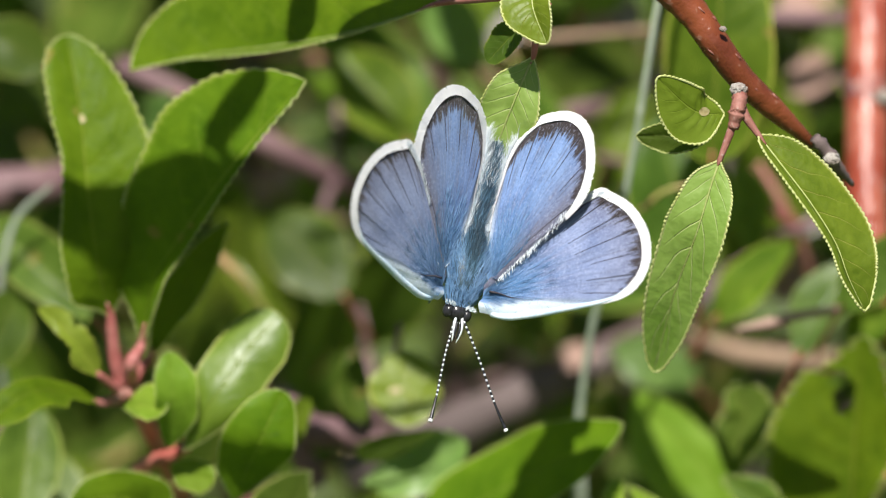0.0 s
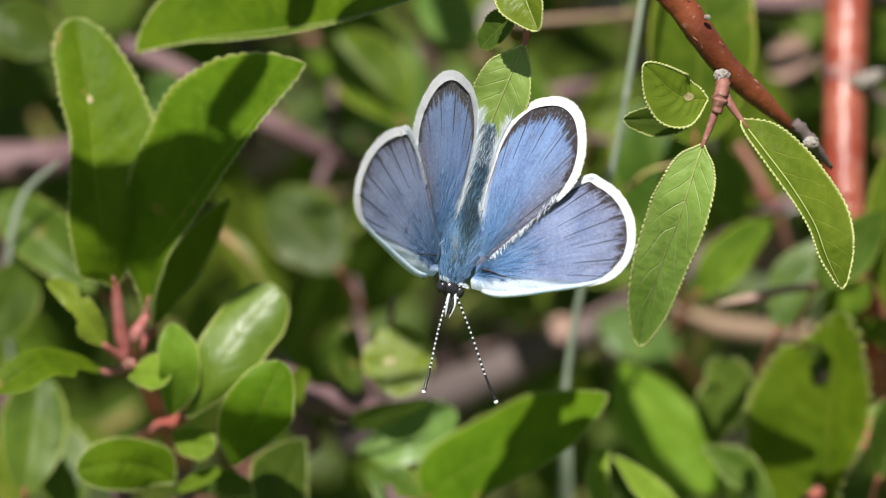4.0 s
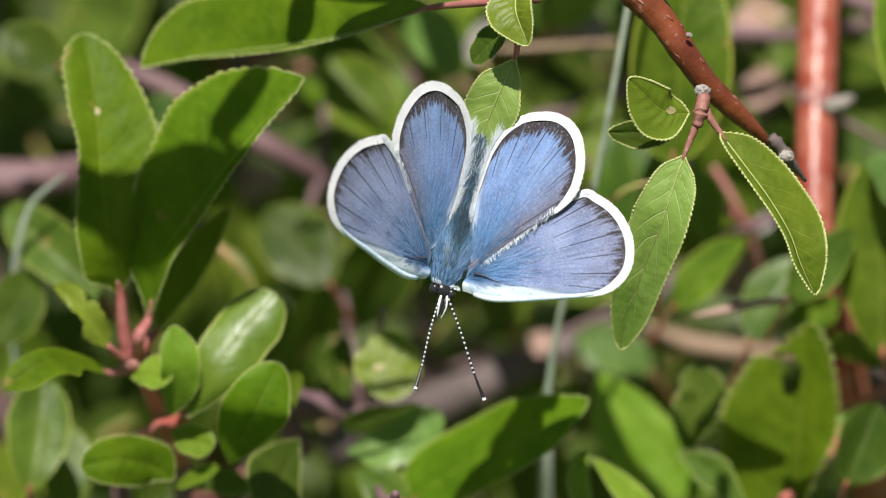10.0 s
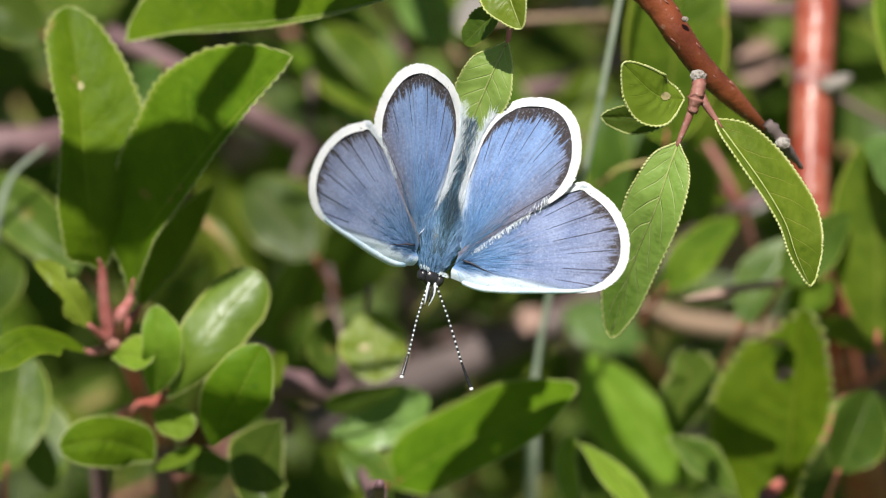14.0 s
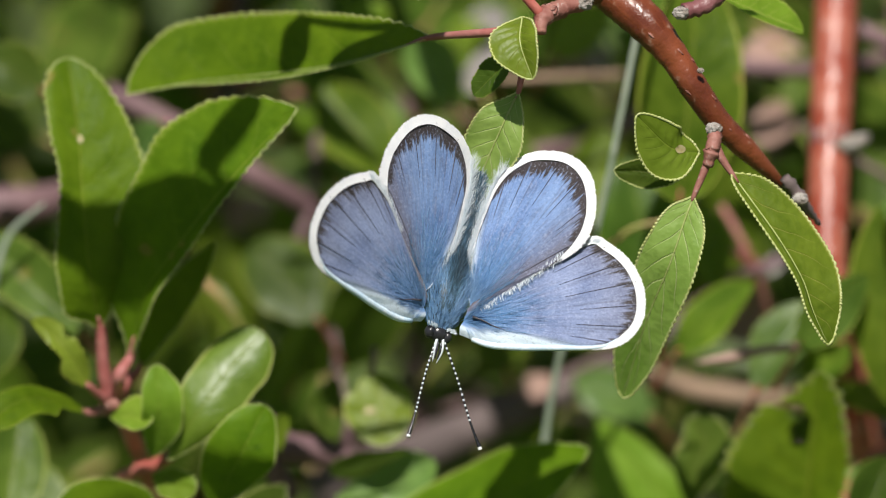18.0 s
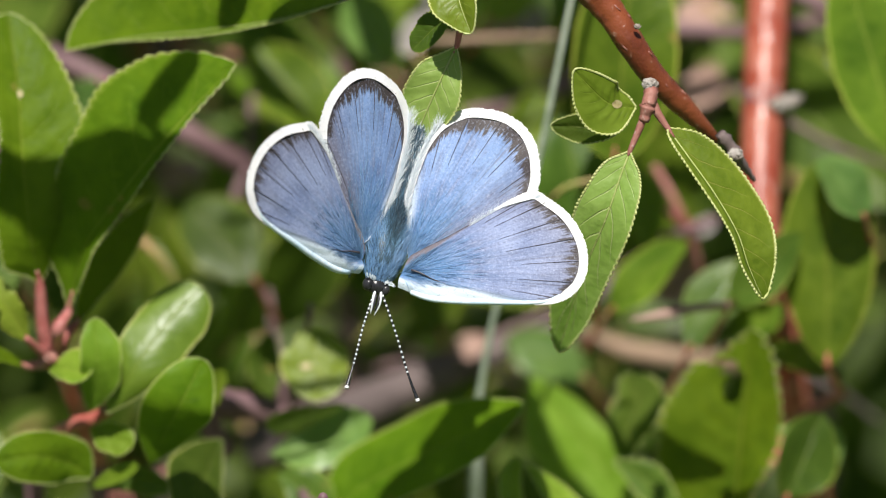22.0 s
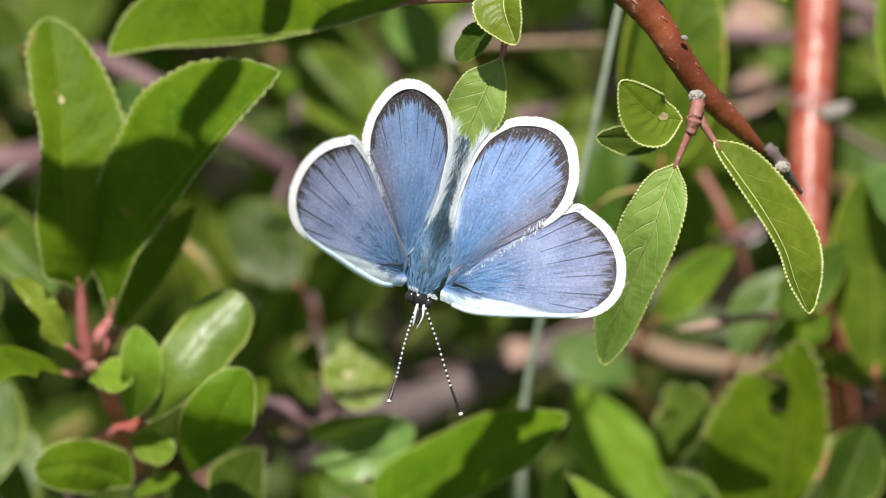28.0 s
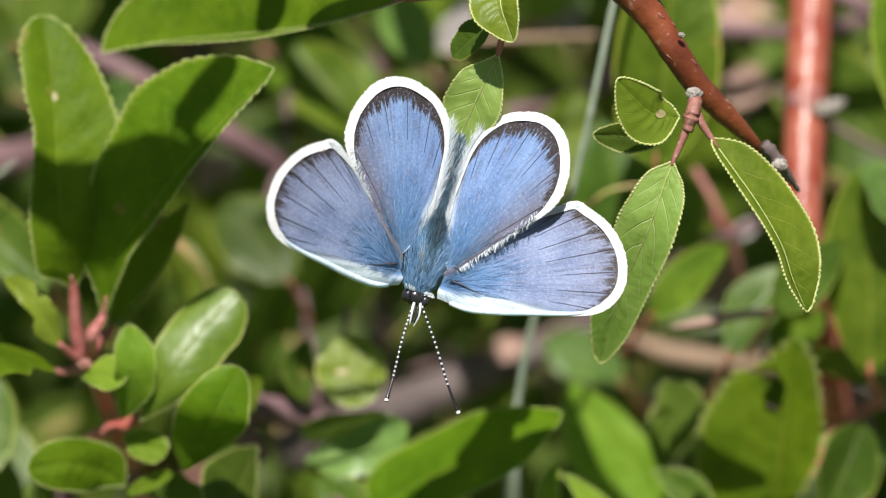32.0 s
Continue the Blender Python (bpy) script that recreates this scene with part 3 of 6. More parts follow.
def hairs(name, seeds, material, parent, label="", width=0.05):
    """Fine tapered hairs: (foot, tip) pairs in metres."""
    verts, faces = [], []
    rng = random.Random(len(seeds))
    for a, b in seeds:
        d = Vector(b) - Vector(a)
        s = d.cross(Vector((rng.uniform(-1, 1), rng.uniform(-1, 1), rng.uniform(-1, 1)))).normalized() * width * MM * 0.5
        m = Vector(a) + d * 0.6
        k = len(verts)
        verts += [tuple(Vector(a) - s), tuple(Vector(a) + s), tuple(m + s * 0.8), tuple(m - s * 0.8), tuple(b)]
        faces += [(k, k + 1, k + 2, k + 3), (k + 3, k + 2, k + 4)]
    return linked(name, verts, faces, material, parent, label, smooth=False)


def ball(name, centre, size, material, parent, label="", n=18, lump=0.0):
    verts, faces = [], []
    for i in range(n + 1):
        a = math.pi * i / n
        for j in range(2 * n):
            b = math.pi * j / n
            d = Vector((math.sin(a) * math.cos(b), -math.cos(a), math.sin(a) * math.sin(b)))
            r = 1 + lump * noise.noise(d * 3.0)
            verts.append(tuple((centre[k] + d[k] * size[k] * r) * MM for k in range(3)))
    m = 2 * n
    for i in range(n):
        for j in range(m):
            faces.append((i * m + j, (i + 1) * m + j, (i + 1) * m + (j + 1) % m, i * m + (j + 1) % m))
    return linked(name, verts, faces, material, parent, label)


FORE = [(0.29, -0.90), (3.47, -1.15), (8.88, 0.00), (12.54, 1.00), (14.04, 2.40), (14.38, 4.20), (13.61, 6.30), (11.97, 8.00), (9.84, 9.00), (7.91, 9.10), (4.25, 5.60), (0.39, 2.00)]
HIND = [(0.59, 0.59), (4.53, 4.33), (7.78, 7.49), (8.35, 9.75), (7.75, 12.02), (6.60, 13.60), (4.90, 14.48), (2.90, 14.50), (0.95, 13.80), (-0.65, 11.70), (-1.15, 6.89), (-0.59, 2.96)]


def wing(parent, side, hind):
    """A wing in its own space: hinge at the origin, x out, y to the tail. The fringe, front edge and veins are parts."""
    big = 1.03 if hind and side > 0 else 1.0
    line = [Vector((*p, 0)) * big for p in spline(HIND if hind else FORE, 110)]
    n = len(line) - 1
    centre = Vector((2.4, 7.5, 0)) if hind else Vector((6.5, 3.4, 0))
    span = [0]
    for i in range(n):
        span.append(span[-1] + (line[i + 1] - line[i]).length)
    us = [s / span[-1] for s in span]

    def rim(u):
        if hind:
            return 0.1 + 0.52 * max(0, min(1, (u - 0.24) / 0.07)) * max(0.55, min(1, (0.86 - u) / 0.15))
        return 0.08 + 0.44 * max(0, min(1, (u - 0.33) / 0.06)) * max(0.12, min(1, (0.78 - u) / 0.06))

    inner = []
    for i, p in enumerate(line):
        t = (line[min(i + 1, n)] - line[max(i - 1, 0)]).normalized()
        nrm = Vector((t.y, -t.x, 0))
        if nrm.dot(p - centre) < 0:
            nrm = -nrm
        inner.append((p - nrm * rim(us[i]), nrm))
    rings = 16
    hub = Vector((0.5, 1.6, 0)) if hind else Vector((0.25, 0.3, 0))

    def lift(p, u, s):
        return 0.35 * math.sin(math.pi * s) * (1 - 0.4 * u) + 0.05 * math.sin(u * 60) * s * s

    verts, faces, uvs = [], [], []
    for i in range(n + 1):
        for j in range(rings + 1):
            s = j / rings
            q = hub.lerp(inner[i][0], s)
            verts.append((side * q.x * MM, q.y * MM, lift(q, us[i], s) * MM))
            uvs.append((us[i], s))
    m = rings + 1
    for i in range(n):
        for j in range(rings):
            f = (i * m + j, i * m + j + 1, (i + 1) * m + j + 1, (i + 1) * m + j)
            faces.append(f if side > 0 else f[::-1])
    ob = linked("hindwing" if hind else "forewing", verts, faces, HINDWING if hind else FOREWING, parent,
                "violet-blue hindwing with dark scalloped border" if hind else "grey-blue forewing with dark outer border", uvs)
    rng = random.Random(3 + hind)
    fv, ff = [], []
    for k in range(2600):
        u = rng.uniform(0.25 if hind else 0.31, 0.93 if hind else 0.79)
        i = min(range(n + 1), key=lambda q: abs(us[q] - u)) if k < 0 else int(np.searchsorted(us, u))
        i = min(max(i, 1), n)
        w = (u - us[i - 1]) / max(us[i] - us[i - 1], 1e-9)
        p, nr = inner[i - 1][0].lerp(inner[i][0], w), inner[i - 1][1].lerp(inner[i][1], w).normalized()
        along = Vector((-nr.y, nr.x, 0))
        reach = rim(u) * (rng.uniform(0.80, 1.05) if k % 6 else rng.uniform(0.95, 1.18))
        a, b = p - nr * 0.12, p + nr * reach + along * rng.uniform(-0.12, 0.12)
        h, z = rng.uniform(0.02, 0.14), rng.uniform(-0.05, 0.06)
        c = len(fv)
        wd = 0.045
        for q, zz in ((a - along * wd, h), (a + along * wd, h), (b + along * wd * 0.7, z), (b - along * wd * 0.7, z)):
            fv.append((side * q.x * MM, q.y * MM, zz * MM))
        ff.append((c, c + 1, c + 2, c + 3))
    linked("fringe", fv, ff, FRINGE, ob, "white hair fringe", smooth=False)
    # veins: fine dark ridges from the root region to the rim
    marks = (0.30, 0.40, 0.48, 0.56, 0.64, 0.72) if hind else (0.36, 0.42, 0.48, 0.54, 0.60, 0.66, 0.72)
    for u in marks:
        i = min(int(np.searchsorted(us, u)), n)
        start = 0.30 if hind and u == 0.30 else rng.uniform(0.58, 0.74)
        pts, rad = [], []
        for s in (start, start * 0.5 + 0.5, 0.985, 1.01):
            q = hub.lerp(inner[i][0], s)
            pts.append((side * q.x * MM, q.y * MM, (lift(q, us[i], min(s, 1)) + 0.03) * MM))
            rad.append((0.012 + 0.032 * (s - start) / (1.01 - start)) * MM)
        v, f, uv = tube_data(pts, rad, 6, 5, 0, 1)
        linked("vein", v, f, VEIN, ob, "", uv)
    if not hind:
        pts = [hub.lerp(inner[i][0], 0.985) for i in range(4, 38, 5)]
        cp = [(side * q.x * MM, (q.y + 0.05) * MM, 0.04 * MM) for q in pts]
        v, f, uv = tube_data(cp, [0.2 * MM, 0.26 * MM, 0.27 * MM, 0.24 * MM, 0.19 * MM, 0.14 * MM, 0.05 * MM], 20, 8, 0.05, 2)
        linked("front_edge", v, f, COSTA, ob, "pale blue front edge", uv)
        cp = [(side * (1.0 + 0.9 * q) * MM, (0.75 - 0.12 * q + 0.05 * math.sin(q * 2)) * MM, (0.28 - 0.01 * q) * MM) for q in range(6)]
        v, f, uv = tube_data(cp, [0.10 * MM, 0.07 * MM, 0.05 * MM, 0.04 * MM, 0.03 * MM, 0.02 * MM], 14, 6, 0.1, 2)
        linked("vein", v, f, VEIN, ob, "", uv)
    # blue down over the root of the wing
    down, pale = [], []
    for k in range(800 if hind else 700):
        u, s = rng.uniform(0.03, 0.97), 0.02 + 0.42 * rng.random() ** 1.6
        i = min(int(np.searchsorted(us, u)), n)
        q = hub.lerp(inner[i][0], s)
        d = (inner[i][0] - hub).normalized()
        d = Vector((d.x * math.cos(0.2) - d.y * rng.uniform(-0.2, 0.2), d.y, 0))
        z0 = lift(q, us[i], s)
        a = Vector((side * q.x, q.y, z0)) * MM
        b = Vector((side * (q.x + d.x * 1.1), q.y + d.y * 1.1, z0 + rng.uniform(0.08, 0.3))) * MM
        down.append((a, b))
    hairs("down", down, FUR_BLUE, ob, "blue basal hair", 0.024)
    if not hind:
        for k in range(900):
            f = rng.uniform(0.775, 0.91) * n
            q = inner[int(f)][0].lerp(inner[int(f) + 1][0], f - int(f))
            a = Vector((side * q.x, q.y - 0.15, rng.uniform(0.0, 0.12)))
            b = a + Vector((side * rng.uniform(-0.25, 0.55), rng.uniform(0.25, 0.75), rng.uniform(-0.05, 0.18)))
            pale.append((a * MM, b * MM))
        hairs("trailing_hair", pale, FUR_WHITE, ob, "whitish hair along the trailing edge", 0.014)
    if hind:
        for k in range(700):
            i = rng.randint(int(n * 0.80), n)
            q = inner[i][0].lerp(line[i], 0.5)
            a = Vector((side * q.x, q.y, rng.uniform(0, 0.2)))
            b = a + Vector((side * rng.uniform(-0.5, 0.5), rng.uniform(0.7, 1.5), rng.uniform(0.05, 0.5)))
            pale.append((a * MM, b * MM))
        hairs("body_edge_hair", pale, FUR_WHITE, ob, "whitish hair along the body edge", 0.035)
        back = []
        for k in range(300):
            i = rng.randint(int(n * 0.03), int(n * 0.2))
            q = hub.lerp(inner[i][0], rng.uniform(0.55, 1.0))
            a = Vector((side * q.x, q.y, 0.1))
            back.append((a * MM, (a + Vector((side * rng.uniform(0.2, 0.6), rng.uniform(-0.7, -0.2), rng.uniform(0.1, 0.3)))) * MM))
        hairs("front_hair", back, FUR_WHITE, ob, "whitish hair along the front edge", 0.045)
    return ob


def butterfly():
    tail, out = Vector((0.272, 0.962, 0.0)), Vector((0.962, -0.272, 0.0))
    y, x = way(tail).normalized(), way(out).normalized()
    base = Matrix((x, y, x.cross(y))).transposed().to_4x4()
    b = root("butterfly", at((-1.09, -4.15, 14)), "blue butterfly basking with half-open white-fringed wings on a leaf", "butterfly")
    b.matrix_world = Matrix.Translation(b.location) @ base @ pose(0, 0, 0, -12, 0, 0) @ pose(0, 0, 0, 0, 15, 0)
    rng = random.Random(11)
    thorax = ball("thorax", (0, 1.9, 0.3), (1.45, 2.4, 1.3), FUR_DARK, b, "dark thorax with blue down", 16, 0.1)
    abdomen = ball("abdomen", (0, 7.2, -0.7), (0.85, 5.2, 0.75), FUR_DARK, b, "slim dusky-blue abdomen", 20, 0.06)
    head = ball("head", (0.12, -1.15, 0.35), (0.8, 0.72, 0.72), CHITIN, b, "black head with white-edged eyes")
    for s in (-1, 1):
        ball("eye", (0.12 + s * 0.72, -1.25, 0.45), (0.42, 0.55, 0.58), CHITIN, head, "glossy black eye", 10)
        hs = []
        for k in range(60):
            a = Vector((0.12 + s * rng.uniform(0.3, 1.15), rng.uniform(-0.95, -0.7), 1.05))
            hs.append((a * MM, (a + Vector((s * rng.uniform(0, 0.25), rng.uniform(-0.1, 0.25), 0.12))) * MM))
        hairs("eye_ring", hs, FUR_WHITE, head, "white scales round the eye", 0.09)
        # mouth feeler
        pts = [((0.3 + s * 0.24) * MM, -1.5 * MM, 0.7 * MM), ((0.38 + s * 0.3) * MM, -2.5 * MM, 0.8 * MM), ((0.42 + s * 0.16) * MM, -3.5 * MM, 0.6 * MM)]
        v, f, u = tube_data(pts, [0.12 * MM, 0.12 * MM, 0.03 * MM], 8, 7, 0.15, 3)
        palp = linked("palp", v, f, FUR_WHITE, head, "white hairy palp", u)
        v, f, u = tube_data([((0.3 + s * 0.1) * MM, -1.9 * MM, 0.86 * MM), ((0.38 + s * 0.14) * MM, -2.5 * MM, 0.9 * MM), ((0.42 + s * 0.1) * MM, -3.2 * MM, 0.72 * MM)], [0.08 * MM, 0.10 * MM, 0.05 * MM], 8, 6, 0.15, 3)
        linked("bristle", v, f, CHITIN, palp, "black bristles", u)
    for name, (n, cx, cy, lx, ly, mat, lab, top, zr) in {
        "thorax_flank": (1200, 0, 2.2, 1.1, 3.0, FUR_TEAL, "dusky teal hair", 1.38, 1.0),
        "thorax_hair": (2200, 0, 1.5, 1.6, 3.0, FUR_BLUE, "blue hair", 1.3, 1.0),
        "thorax_shade": (1100, 0, 2.8, 0.75, 2.8, FUR_DARK, "dark hair", 1.45, 1.0),
    }.items():
        hs = []
        for k in range(n):
            w, r = rng.uniform(0, 2 * math.pi), math.sqrt(rng.random())
            px, py = cx + lx * r * math.cos(w), cy + ly * r * math.sin(w)
            z = 0.3 + top * math.sqrt(max(0.02, 1 - r * r))
            a = Vector((px, py, z - 0.1))
            hs.append((a * MM, (a + Vector((px * 0.2 + rng.uniform(-0.2, 0.2), rng.uniform(0.4, 1.0), rng.uniform(0.0, 0.25)))) * MM))
        hairs(name, hs, mat, thorax, lab, 0.04)
    for n, mat, lab, spread in ((900, FUR_TEAL, "dusky teal hair", 0.9), (900, FUR_DARK, "dark hair", 0.8), (260, FUR_WHITE, "pale hair at the tip and sides", 1.0)):
        hs = []
        for k in range(n):
            py = rng.uniform(4.2, 12.8) if mat is not FUR_WHITE else rng.uniform(9.5, 13.0)
            r = 0.95 * math.sqrt(max(0.03, 1 - ((py - 8.2) / 5.0) ** 2))
            w = rng.uniform(-1.4, 1.4) * spread
            a = Vector((math.sin(w) * r, py - 0.9, math.cos(w) * r - 0.75))
            hs.append((a * MM, (a + Vector((math.sin(w) * 0.3 + rng.uniform(-0.15, 0.15), rng.uniform(0.4, 0.9), rng.uniform(0.02, 0.2)))) * MM))
        hairs("abdomen_hair", hs, mat, abdomen, lab, 0.04)
    antennae = []
    for s, foot, tip in ((-1, (0.03, -1.76, 0.7), (0.0, -9.5, 0.6)), (1, (0.55, -1.51, 0.7), (5.31, -8.74, 0.6))):
        line = [(0, 0, 0), (tip[0] * 0.35 + s * 0.1, (tip[1] + 1.4) * 0.36, tip[2] * 0.4), (tip[0] * 0.72, (tip[1] + 1.4) * 0.74, tip[2] * 0.8), (tip[0] - s * 0.0, tip[1] + 1.4, tip[2])]
        v, f, u = tube_data([tuple(c * MM for c in q) for q in line], [0.085 * MM, 0.08 * MM, 0.085 * MM, 0.16 * MM], 30, 7, 0.03, 4)
        a = linked("antenna", v, f, CHITIN, b, "black antenna ringed with white", u)
        a.location = tuple(c * MM for c in foot)
        pl = spline(line, 96)
        for k in range(3, 72, 4):
            v, f, u = tube_data([tuple(c * MM for c in pl[k]), tuple(c * MM for c in pl[k] * 0.2 + pl[k + 2] * 0.8)], [0.09 * MM, 0.09 * MM], 2, 7, 0, 1)
            linked("ring", v, f, FUR_WHITE, a, "", u)
        v, f, u = tube_data([tuple(c * MM for c in pl[93]), tuple(c * MM for c in pl[96])], [0.17 * MM, 0.17 * MM], 4, 7, 0, 1)
        linked("tip", v, f, FRINGE, a, "pale tip", u)
        antennae.append(a)
    for s in (-1, 1):
        for k, yy in enumerate((0.6, 1.9, 3.1)):
            pts = [(s * 0.5, yy, -0.6), (s * 1.5, yy - 0.6 + k * 0.7, -1.3), (s * 1.2, yy - 1.0 + k * 1.2, -3.3)]
            v, f, u = tube_data([tuple(c * MM for c in q) for q in pts], [0.14 * MM, 0.11 * MM, 0.07 * MM], 10, 6, 0.05, k)
            linked("leg", v, f, FUR_DARK, b, "", u)
    wings = [(wing(b, s, h), s, h) for h in (True, False) for s in (-1, 1)]
    return b, wings, antennae


BUTTERFLY, WINGS, ANTENNAE = butterfly()
cam.data.dof.focus_object = BUTTERFLY

def crust(parent, place, size, count, seed, material=None, name="lichen", label="pale grey lichen crust"):
    """A lumpy swelling of the bark, shingled all over with small uneven scales."""
    rng = random.Random(seed)
    o = at(place) - parent.location
    verts, faces, uvs = [], [], []
    reach = Vector((size * 1.25, size * 1.0, size * 0.9))

    def skin(d, k=1.0):
        lump = 1 + 0.28 * noise.noise((d.x * 2.2 + seed, d.y * 2.2, d.z * 2.2)) + 0.12 * noise.noise((d.x * 6, d.y * 6 + seed, d.z * 6))
        return o + way((d.x * reach.x * lump * k, d.y * reach.y * lump * k, d.z * reach.z * lump * k)) * MM

    n = 12
    for i in range(n + 1):
        for j in range(2 * n):
            a, b = math.pi * i / n, math.pi * j / n
            verts.append(tuple(skin(Vector((math.sin(a) * math.cos(b), math.cos(a), math.sin(a) * math.sin(b))))))
            uvs.append((j / (2 * n), i / n))
    for i in range(n):
        for j in range(2 * n):
            k = (j + 1) % (2 * n)
            faces.append((i * 2 * n + j, i * 2 * n + k, (i + 1) * 2 * n + k, (i + 1) * 2 * n + j))
    for k in range(count):
        d = Vector((rng.gauss(0, 1), rng.gauss(0, 1), rng.gauss(0, 1) + 0.4)).normalized()
        c, up = skin(d, 1.0), way(d).normalized()
        side = up.orthogonal().normalized()
        turn = Matrix.Rotation(rng.uniform(0, 6.28), 3, up)
        side = turn @ side
        other = up.cross(side)
        r = size * rng.uniform(0.22, 0.42) * MM
        m = len(verts)
        for j in range(7):
            w, rr = j * 2 * math.pi / 7, r * rng.uniform(0.7, 1.15)
            verts.append(tuple(c + side * (rr * math.cos(w)) + other * (rr * math.sin(w) * 0.7) + up * (0.12 * r * math.cos(w) + 0.05 * r)))
        verts.append(tuple(c + up * r * 0.32))
        uvs += [(0.1 * (q % 7), 0.13 * (k % 5)) for q in range(8)]
        faces += [(m + j, m + (j + 1) % 7, m + 7) for j in range(7)]
    ob = linked(name, verts, faces, material or BARK_GREY, parent, label, uvs, False)
    return tagged(ob, label, kind="stuff") if name == "lichen" else ob


# ---- the branch with the sharp leaves ----
branch = root("plum_branch", at((16.84, 17.07, 8)), "red-brown plum branch with fresh toothed leaves", "branch", "branches of the shrub")
BRANCH_LINE = [(-16, 78, -60), (-6, 52, -24), (2.5, 35, -4), (9.90, 23.80, 7.0), (12.23, 21.39, 8.0), (14.79, 19.17, 9.0), (16.99, 16.57, 9.0), (18.64, 14.12, 9.0), (20.59, 11.51, 8.0), (23.04, 9.17, 6.5), (25.78, 6.65, 4.5)]
BRANCH_GIRTH = [1.9, 1.85, 1.8, 1.7, 1.6, 1.55, 1.2, 1.12, 1.0, 0.85, 0.35]
stem("twig", BRANCH_LINE, BRANCH_GIRTH, BARK, branch, "", 90, 18, 0.02, 1)
rooted(branch, (-16, 78, -60), 1.9, BARK, -0.05)
stem("dead_end", [(25.86, 7.19, 7), (27.28, 5.35, 6), (28.75, 3.52, 4)], [0.5, 0.5, 0.16], BARK_DARK, branch, "grey dead twig end", 16, 10, 0.25, 13)
crust(branch, (20.12, 10.86, 11), 0.5, 46, 3)
crust(branch, (19.92, 9.30, 11.4), 0.38, 40, 5, SCALY, "scaly_bud", "pinkish scaly bud")
crust(branch, (7.13, 19.78, 13), 0.6, 60, 6, SCALY, "scaly_bud", "pinkish scaly bud")
stem("spur", [(20.26, 10.82, 10.6), (20.16, 9.89, 11.2), (19.93, 8.98, 11.2), (19.66, 7.93, 11)], [0.6, 0.55, 0.58, 0.36], SCALY, branch, "scaly pinkish spur", 22, 12, 0.16, 42)
crust(branch, (9.90, 20.57, 11), 0.55, 50, 4)
stem("spur", [(9.90, 20.59, 10.5), (7.82, 19.95, 12), (6.67, 19.22, 13.5), (6.57, 18.07, 14)], [0.6, 0.75, 0.65, 0.35], SCALY, branch, "scaly pinkish spur", 22, 12, 0.16, 43)
stem("petiole", [(6.67, 19.45, 13.5), (4.61, 21.72, 14), (2.78, 23.77, 14)], [0.4, 0.38, 0.3], PETIOLE, branch, "", 12, 8, 0.05, 44)
leaf(branch, (3.01, 23.40, 14), (-3.84, 28.87, 12), 5.99, (0.3, 0.6, 0.7), LEAF, widest=0.5, blunt=0.6, fold=0.4, teeth=20, rows_=60, seed=45)
crust(branch, (17.46, 19.84, 11), 0.5, 44, 14)
crust(branch, (27.10, 5.48, 7), 0.5, 26, 15)
crust(branch, (19.07, 15.40, 10.6), 0.22, 10, 16)
stem("twig", [(17.70, 19.99, 10.5), (19.32, 20.47, 10), (21.19, 21.87, 9), (23.29, 23.75, 8)], [0.6, 0.7, 0.5, 0.4], MAROON, branch, "maroon side twig", 18, 10, 0.16, 46)
for k, (along, turn) in enumerate(((0.46, 0.9), (0.53, -0.3), (0.60, 0.5), (0.64, 1.1), (0.70, -0.6), (0.745, 0.8), (0.83, 0.2), (0.87, 1.0))):
    q = spline(BRANCH_LINE, 200)[int(along * 200)] + spline([[r] for r in BRANCH_GIRTH], 200)[int(along * 200)][0] * np.array((math.sin(turn) * 0.75, math.sin(turn) * 0.65, math.cos(turn)))
    d = np.array((0.22, -0.2, 0.0)) * (1 + 0.3 * (k % 3))
    stem("bud_scar", [tuple(q - d - (0, 0, 0.06)), tuple(q), tuple(q + d - (0, 0, 0.06))], [0.03, 0.075 + 0.02 * (k % 2), 0.03], SCALY, branch, "", 6, 8, 0.25, 20 + k)
leaf(branch, (20.85, 21.43, 5), (27.41, 18.77, 1.5), 3.69, (0.3, 0.7, 0.7), LEAF_SHARP, widest=0.5, blunt=0.6, fold=0.4, teeth=14, rows_=56, seed=31)
shaped_leaf(branch, [(-1.83, 17.89, 8.0), (-8.96, 16.00, 0.0), (-14.67, 15.24, -5.0), (-20.91, 14.64, -9.0), (-26.43, 13.58, -11.0)], ((0.10, 0.38), (0.30, 0.66), (0.50, 0.85), (0.65, 0.80), (0.80, 0.23), (0.90, 0.14)), ((0.10, 1.64), (0.20, 2.82), (0.30, 3.66), (0.50, 4.37), (0.65, 4.70), (0.80, 4.46), (0.90, 3.29), (0.96, 1.97)), (0.0, 0.45, 0.9), LEAF_BROAD, tilt=(50, 14), ripple=0.5, teeth=34, tooth=0.32, rim=0.05, seed=1, stalk=[(6.20, 18.48, 14), (2.56, 18.12, 13.5)], stalk_r=0.36, stalk_mat=PETIOLE_DUSTY)
shaped_leaf(branch, [(5.10, 19.37, 14.5), (4.94, 17.26, 16.0), (5.93, 14.46, 16.5)], ((0.20, 1.00), (0.50, 1.46), (0.70, 1.28), (0.90, 0.64)), ((0.20, 1.28), (0.45, 2.28), (0.60, 2.10), (0.80, 1.28), (0.93, 0.64)), (-0.25, 0.1, 0.9), LEAF_SHARP, tilt=(35, 15), teeth=22, rim=0.07, seed=2)
